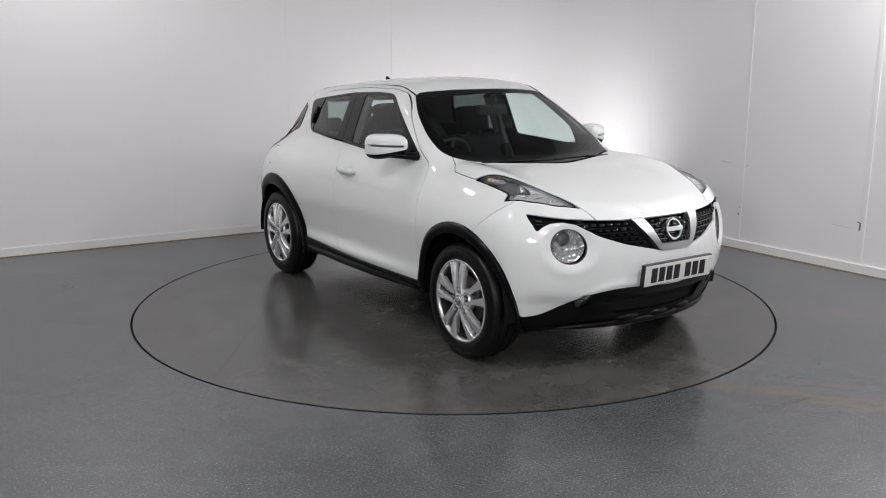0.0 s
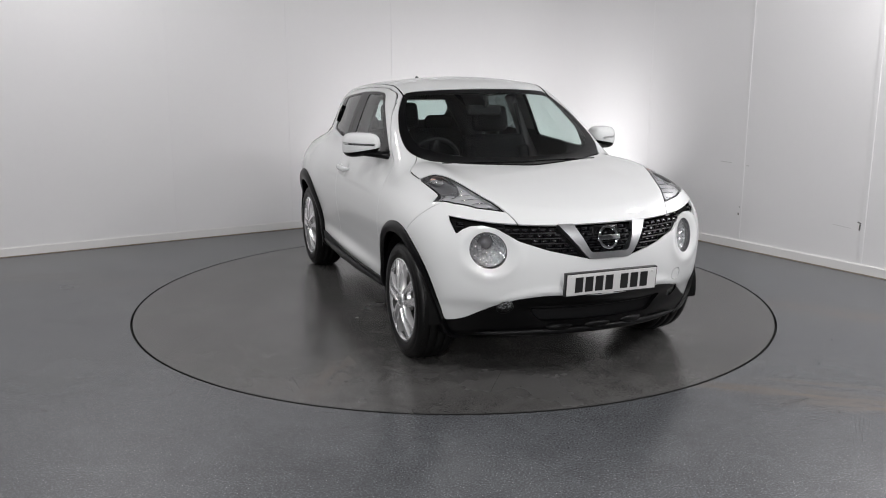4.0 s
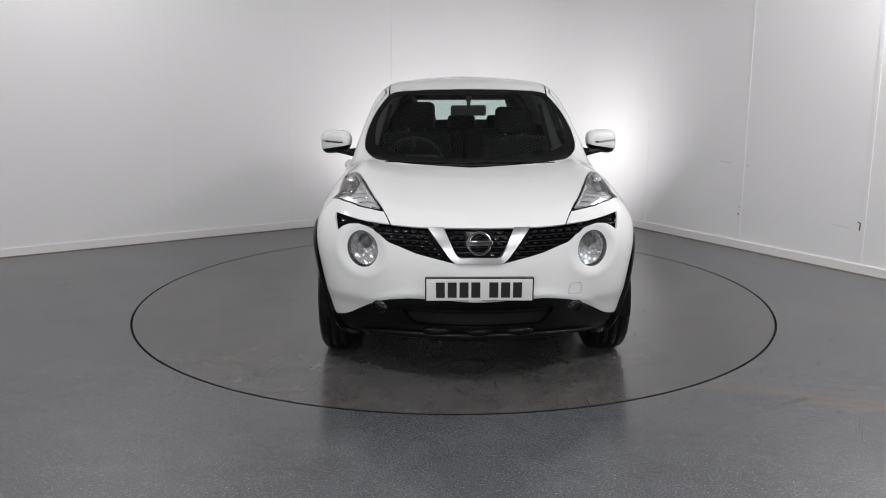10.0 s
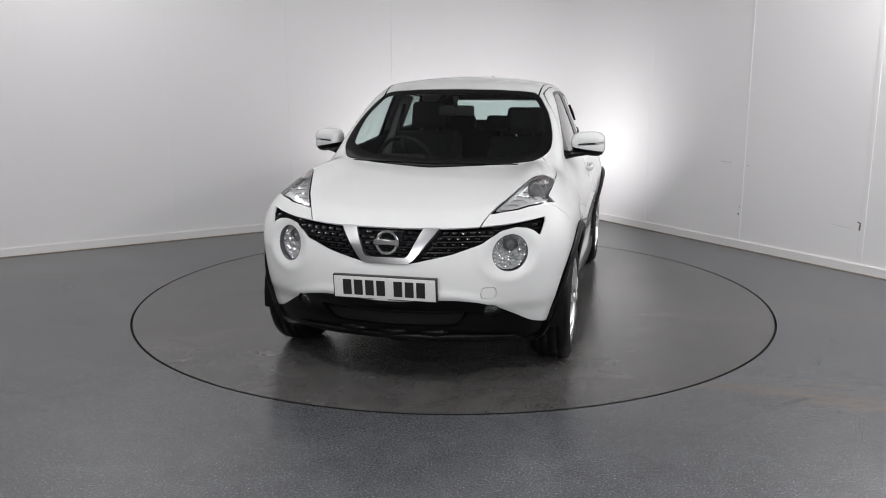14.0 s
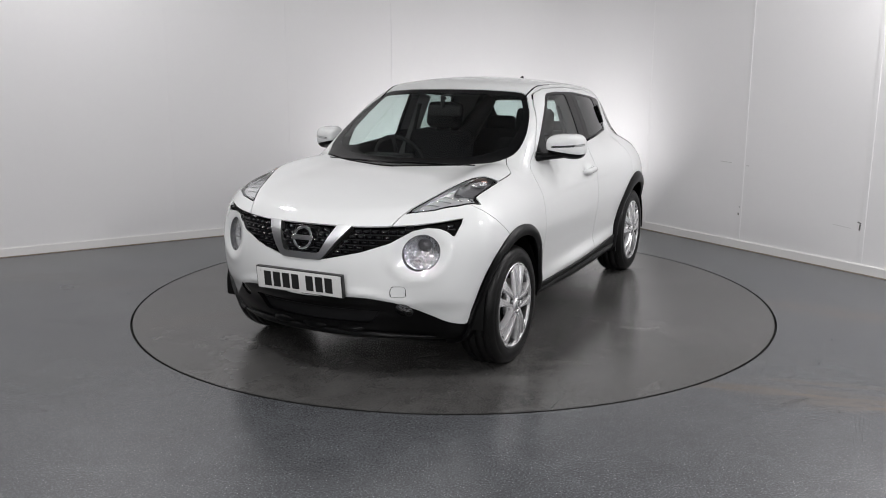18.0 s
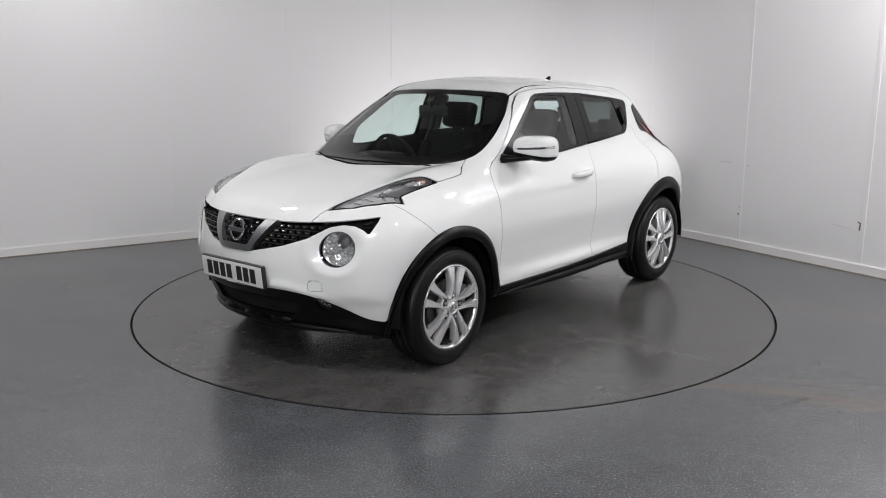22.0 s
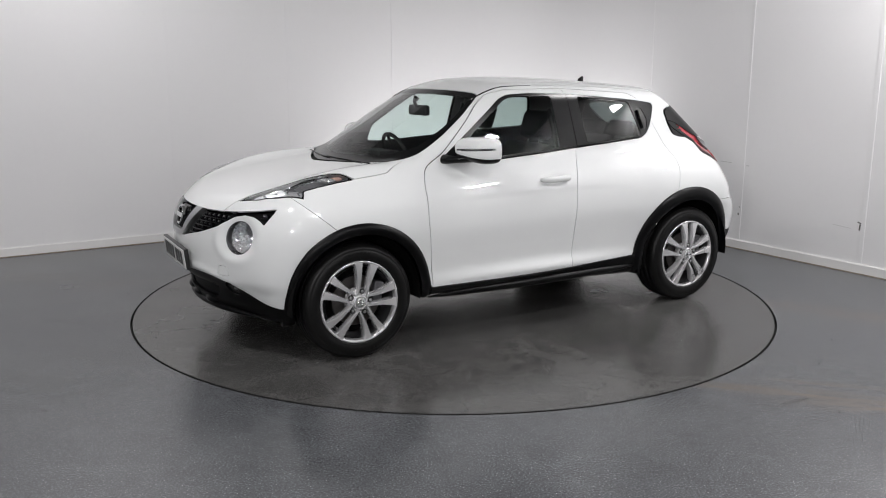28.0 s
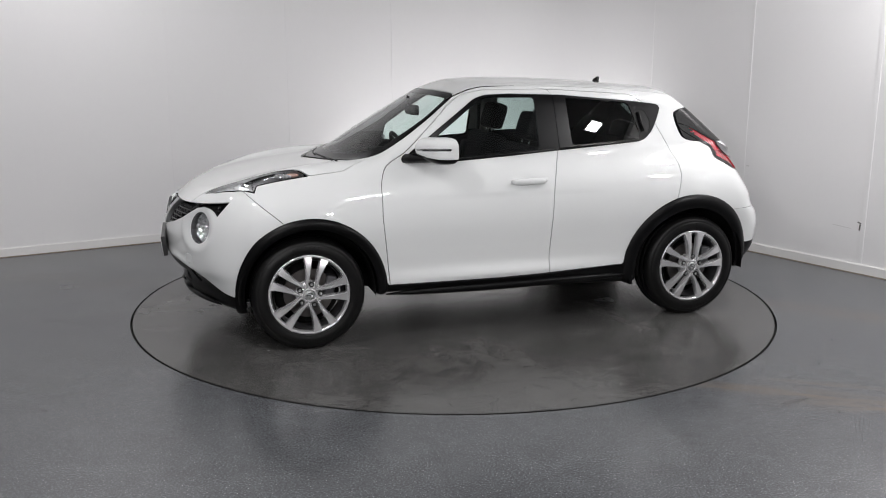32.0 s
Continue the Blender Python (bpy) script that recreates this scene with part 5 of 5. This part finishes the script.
def build_handles():
    for sign in (1, -1):
        pts = []
        for k in range(13):
            x = 0.012 - 0.22 * k / 12
            z = 0.939 + 0.004 * k / 12
            t = abs(k - 6) / 6
            y = side_y(-0.10, z, sign) + 0.046 - 0.036 * t ** 8 + (0.004 if abs(x + 0.1) > 0.08 else 0)
            pts.append((x, sign * y, z))
        bm = bmesh.new()
        tube(bm, pts, [0.008 + 0.009 * (1 - (abs(k - 6) / 6) ** 5) for k in range(13)], 12)
        for v in bm.verts:
            v.co.z = 0.941 + (v.co.z - 0.941) * 1.25
        handle = part("door_handle", bm, PAINT, pieces["front_door", sign], "white bar door handle")
        bm = bmesh.new()
        bmesh.ops.create_uvsphere(bm, u_segments=14, v_segments=8, radius=1.0, matrix=Matrix.Translation((-0.205, sign * (side_y(-0.205, 0.943, sign)), 0.943)) @ Matrix.Diagonal((0.024, 0.012, 0.017, 1)))
        part("handle_end", bm, PAINT, handle, "white handle end cap")
        # hidden pull in the rear quarter
        bm = bmesh.new()
        tube(bm, [(-0.967, sign * (side_y(-0.967, 1.215, sign) + 0.004), 1.215), (-0.955, sign * (side_y(-0.955, 1.27, sign) + 0.008), 1.27), (-0.945, sign * (side_y(-0.945, 1.335, sign) + 0.004), 1.335)], 0.011, 8)
        part("door_pull", bm, GLOSS_BLACK, pieces["rear_door", sign], "black upright door pull")
        # chrome-free window weatherstrip along the waist
        bm = bmesh.new()
        tube(bm, [(x, sign * (side_y(x, z, sign) + 0.003), z) for x, z in ((0.60, 1.079), (0.35, 1.076), (0.0, 1.097), (-0.31, 1.120))], 0.007, 6)
        part("waist_seal", bm, CLADDING, pieces["front_door", sign], "black waist seal")
        bm = bmesh.new()
        tube(bm, [(x, sign * (side_y(x, z, sign) + 0.003), z) for x, z in ((-0.345, 1.122), (-0.6, 1.138), (-0.92, 1.158))], 0.007, 6)
        part("waist_seal", bm, CLADDING, pieces["rear_door", sign], "black waist seal")
        bm = bmesh.new()
        tube(bm, [(x, sign * (side_y(x, 0.305 + 0.02 * (0.8 - x) / 1.6, sign) + 0.008), 0.288 + 0.02 * (0.8 - x) / 1.6) for x in (0.80, 0.66, 0.5, 0.2, -0.2, -0.5, -0.68, -0.78)], [0.004, 0.016, 0.024, 0.027, 0.027, 0.024, 0.016, 0.004], 14)
        part("sill_rib", bm, CLADDING, car, "black moulded sill rib")
        for x in (-0.820,):
            bm = bmesh.new()
            block(bm, x, sign * 0.775, 0.275, 0.022, 0.15, 0.075, bevel=0.006)
            part("mud_guard", bm, CLADDING, car, "black mud guard")


def build_roof_fittings():
    p = meet((-0.945, 0, 2.0), (0, 0, -1))
    bm = bmesh.new()
    tube(bm, [p - Vector((0, 0, 0.004)), p + Vector((-0.002, 0, 0.012)), p + Vector((-0.016, 0, 0.028)), p + Vector((-0.022, 0, 0.032))], [0.028, 0.021, 0.011, 0.006], 12)
    part("aerial", bm, CLADDING, car, "black stub roof aerial")
    for sign in (1, -1):
        bm = bmesh.new()
        pts = []
        for k in range(7):
            x = 0.345 - 0.075 * k
            y = float(spl(x, [-1.6, -1.0, 0.0, 0.5], [0.44, 0.50, 0.535, 0.52]))
            q = meet((x, sign * y, 2.0), (0, 0, -1))
            pts.append(q - Vector((0, 0, 0.001)))
        tube(bm, pts, [0.006, 0.006, 0.006, 0.005, 0.004, 0.003, 0.002], 6)
        part("roof_seal", bm, GLOSS_BLACK, car, "black roof-ditch seal")
    # wipers parked on the screen
    for y0, y1 in ((-0.52, 0.05), (-0.02, 0.50)):
        pts = []
        for k in range(9):
            y = y0 + (y1 - y0) * k / 8
            z = 1.046 + 0.006 * (1 - k / 8) + 0.02 * abs(y)
            q = meet((1.6, y, z + 0.1), (-1, 0, -0.16))
            pts.append(q + Vector((0.002, 0, 0.001)))
        bm = bmesh.new()
        tube(bm, pts, 0.0040, 6)
        wiper = part("wiper", bm, CLADDING, car, "black windscreen wiper")
        bm = bmesh.new()
        e = pts[-1] + Vector((0.012, -0.02, -0.012))
        tube(bm, [e, (pts[4] + pts[5]) / 2 + Vector((0.002, 0, 0.002))], [0.005, 0.004], 8)
        part("wiper_arm", bm, CLADDING, wiper, "black wiper arm")


def build_cabin():
    # dashboard
    bm = bmesh.new()
    prism(bm, [(1.00, 1.005), (0.80, 1.030), (0.58, 1.022), (0.47, 0.965), (0.45, 0.88), (0.52, 0.72), (0.90, 0.60)], -0.68, 0.68, "y")
    bmesh.ops.bevel(bm, geom=[e for e in bm.edges if abs(e.verts[0].co.y - e.verts[1].co.y) > 1], offset=0.03, segments=4, affect="EDGES")
    dash = part("dashboard", bm, CABIN, car, "dark plastic dashboard")
    bm = bmesh.new()
    block(bm, 0.55, -0.36, 1.025, 0.16, 0.32, 0.07, bevel=0.03)
    part("instrument_hood", bm, CABIN, dash, "dark instrument hood")
    bm = bmesh.new()
    prism(bm, [(0.9, 0.30), (0.9, 0.36), (-1.5, 0.40), (-1.5, 0.30)], -0.62, 0.62, "y")
    part("cabin_floor", bm, CLOTH, car, "dark carpeted cabin floor")
    bm = bmesh.new()
    block(bm, 0.10, 0, 0.55, 0.9, 0.22, 0.36, bevel=0.04)
    part("centre_console", bm, CABIN, car, "dark centre console")
    # steering wheel on the right
    m = pose(0.40, -0.36, 1.000, 0, -66, 0)
    bm = bmesh.new()
    ring = [(0.182 * math.cos(2 * math.pi * k / 40), 0.182 * math.sin(2 * math.pi * k / 40), 0) for k in range(41)]
    tube(bm, ring, 0.014, 8, caps=False)
    bmesh.ops.transform(bm, matrix=m, verts=bm.verts)
    wheel_ = part("steering_wheel", bm, CABIN, car, "dark steering wheel")
    bm = bmesh.new()
    block(bm, 0, 0, -0.02, 0.12, 0.14, 0.05, bevel=0.02)
    for a in (0, 180, 270):
        block(bm, 0.11, 0, -0.01, 0.14, 0.03, 0.012, Matrix.Rotation(radians(a + 90), 4, "Z"))
    bmesh.ops.transform(bm, matrix=m, verts=bm.verts)
    part("wheel_boss", bm, CABIN, wheel_, "dark wheel boss and spokes")
    # seats
    for y in (0.36, -0.36):
        bm = bmesh.new()
        block(bm, 0.16, y, 0.56, 0.52, 0.50, 0.20, bevel=0.06)
        seat = part("front_seat", bm, CLOTH, car, "black cloth front seat")
        bm = bmesh.new()
        lean = Matrix.Translation((-0.085, y, 0.575 if y < 0 else 0.54)) @ Matrix.Rotation(radians(-17), 4, "Y")
        block(bm, 0, 0, 0.30, 0.15, 0.50, 0.62, lean, bevel=0.055)
        for s in (-1, 1):
            block(bm, 0.06, s * 0.215, 0.28, 0.10, 0.08, 0.46, lean, bevel=0.03)
        part("backrest", bm, CLOTH, seat, "black cloth backrest")
        bm = bmesh.new()
        block(bm, 0.0, 0, 0.735, 0.11, 0.27, 0.19, lean, bevel=0.045)
        part("headrest", bm, CLOTH, seat, "black cloth headrest")
        for s in (-1, 1):
            bm = bmesh.new()
            tube(bm, [lean @ Vector((0, s * 0.06, 0.58)), lean @ Vector((0, s * 0.06, 0.68))], 0.006, 8)
            part("headrest_post", bm, CHROME, seat, "steel headrest post")
    bm = bmesh.new()
    block(bm, -0.90, 0, 0.58, 0.50, 1.20, 0.20, bevel=0.06)
    bench = part("rear_bench", bm, CLOTH, car, "black cloth rear bench")
    lean = Matrix.Translation((-1.13, 0, 0.60)) @ Matrix.Rotation(radians(-22), 4, "Y")
    for y in (-0.30, 0.30):
        bm = bmesh.new()
        block(bm, 0, y, 0.27, 0.15, 0.58, 0.54, lean, bevel=0.05)
        part("bench_back", bm, CLOTH, bench, "black cloth bench back")
    for y in (-0.34, 0.0, 0.34):
        bm = bmesh.new()
        block(bm, 0, y, 0.60, 0.09, 0.24, 0.13, lean, bevel=0.035)
        part("rear_headrest", bm, CLOTH, bench, "black cloth rear headrest")
    # cabin mirror
    bm = bmesh.new()
    block(bm, 0.42, 0.0, 1.345, 0.045, 0.235, 0.068, Matrix.Identity(4), bevel=0.018)
    mirror = part("cabin_mirror", bm, CABIN, car, "black cabin mirror")
    bm = bmesh.new()
    tube(bm, [(0.43, 0, 1.36), (0.455, 0, 1.40), (0.435, 0, 1.43)], [0.012, 0.012, 0.022], 10)
    part("mirror_stem", bm, CABIN, mirror, "black mirror stem")
    # belt and grab trim on the centre pillars
    for sign in (1, -1):
        bm = bmesh.new()
        pts = [(-0.32, sign * (side_y(-0.32, z, sign) - 0.085), z) for z in (0.75, 0.95, 1.12, 1.25, 1.36, 1.42)]
        tube(bm, pts, 0.045, 8)
        part("centre_pillar", bm, PILLAR_TRIM, car, "grey centre pillar trim")
        bm = bmesh.new()
        tube(bm, [(-1.05, sign * 0.56, 1.02), (-1.16, sign * 0.53, 1.16), (-1.26, sign * 0.46, 1.30), (-1.30, sign * 0.42, 1.37)], [0.085, 0.085, 0.070, 0.05], 10)
        part("rear_pillar_trim", bm, CABIN, car, "dark rear pillar trim")
        bm = bmesh.new()
        tube(bm, [(-0.25, sign * (side_y(-0.3, 1.36, sign) - 0.10), 1.36), (-0.27, sign * (side_y(-0.3, 1.1, sign) - 0.11), 1.05), (-0.25, sign * 0.62, 0.7)], 0.014, 6)
        part("seat_belt", bm, CABIN, car, "dark seat belt")


build_headlamps()
build_round_lamps()
build_grille()
build_plate()
build_lower_front()
build_mirrors()
build_handles()
build_roof_fittings()
build_cabin()


# ---- what moves: the turntable turns and carries the car ----
# seconds, heading of the car in degrees
HEADING = [(0.0, -55.06), (3.0, -65.23), (6.0, -75.51), (9.0, -85.66), (13.0, -99.28), (16.5, -111.16),
           (19.0, -119.66), (23.0, -133.05), (28.0, -149.61), (32.0, -162.70)]
OFF = (-0.101, 0.101)


def motions():
    times = [h[0] for h in HEADING]
    turn = [h[1] for h in HEADING]
    rows = [(float(t), pose(0, 0, 0, 0, 0, float(spl(t, times, turn)))) for t in np.linspace(0, 32, 17)]
    walk(turntable, rows)
    walk(car, [(t, m @ pose(OFF[0], OFF[1], 0)) for t, m in rows])


motions()
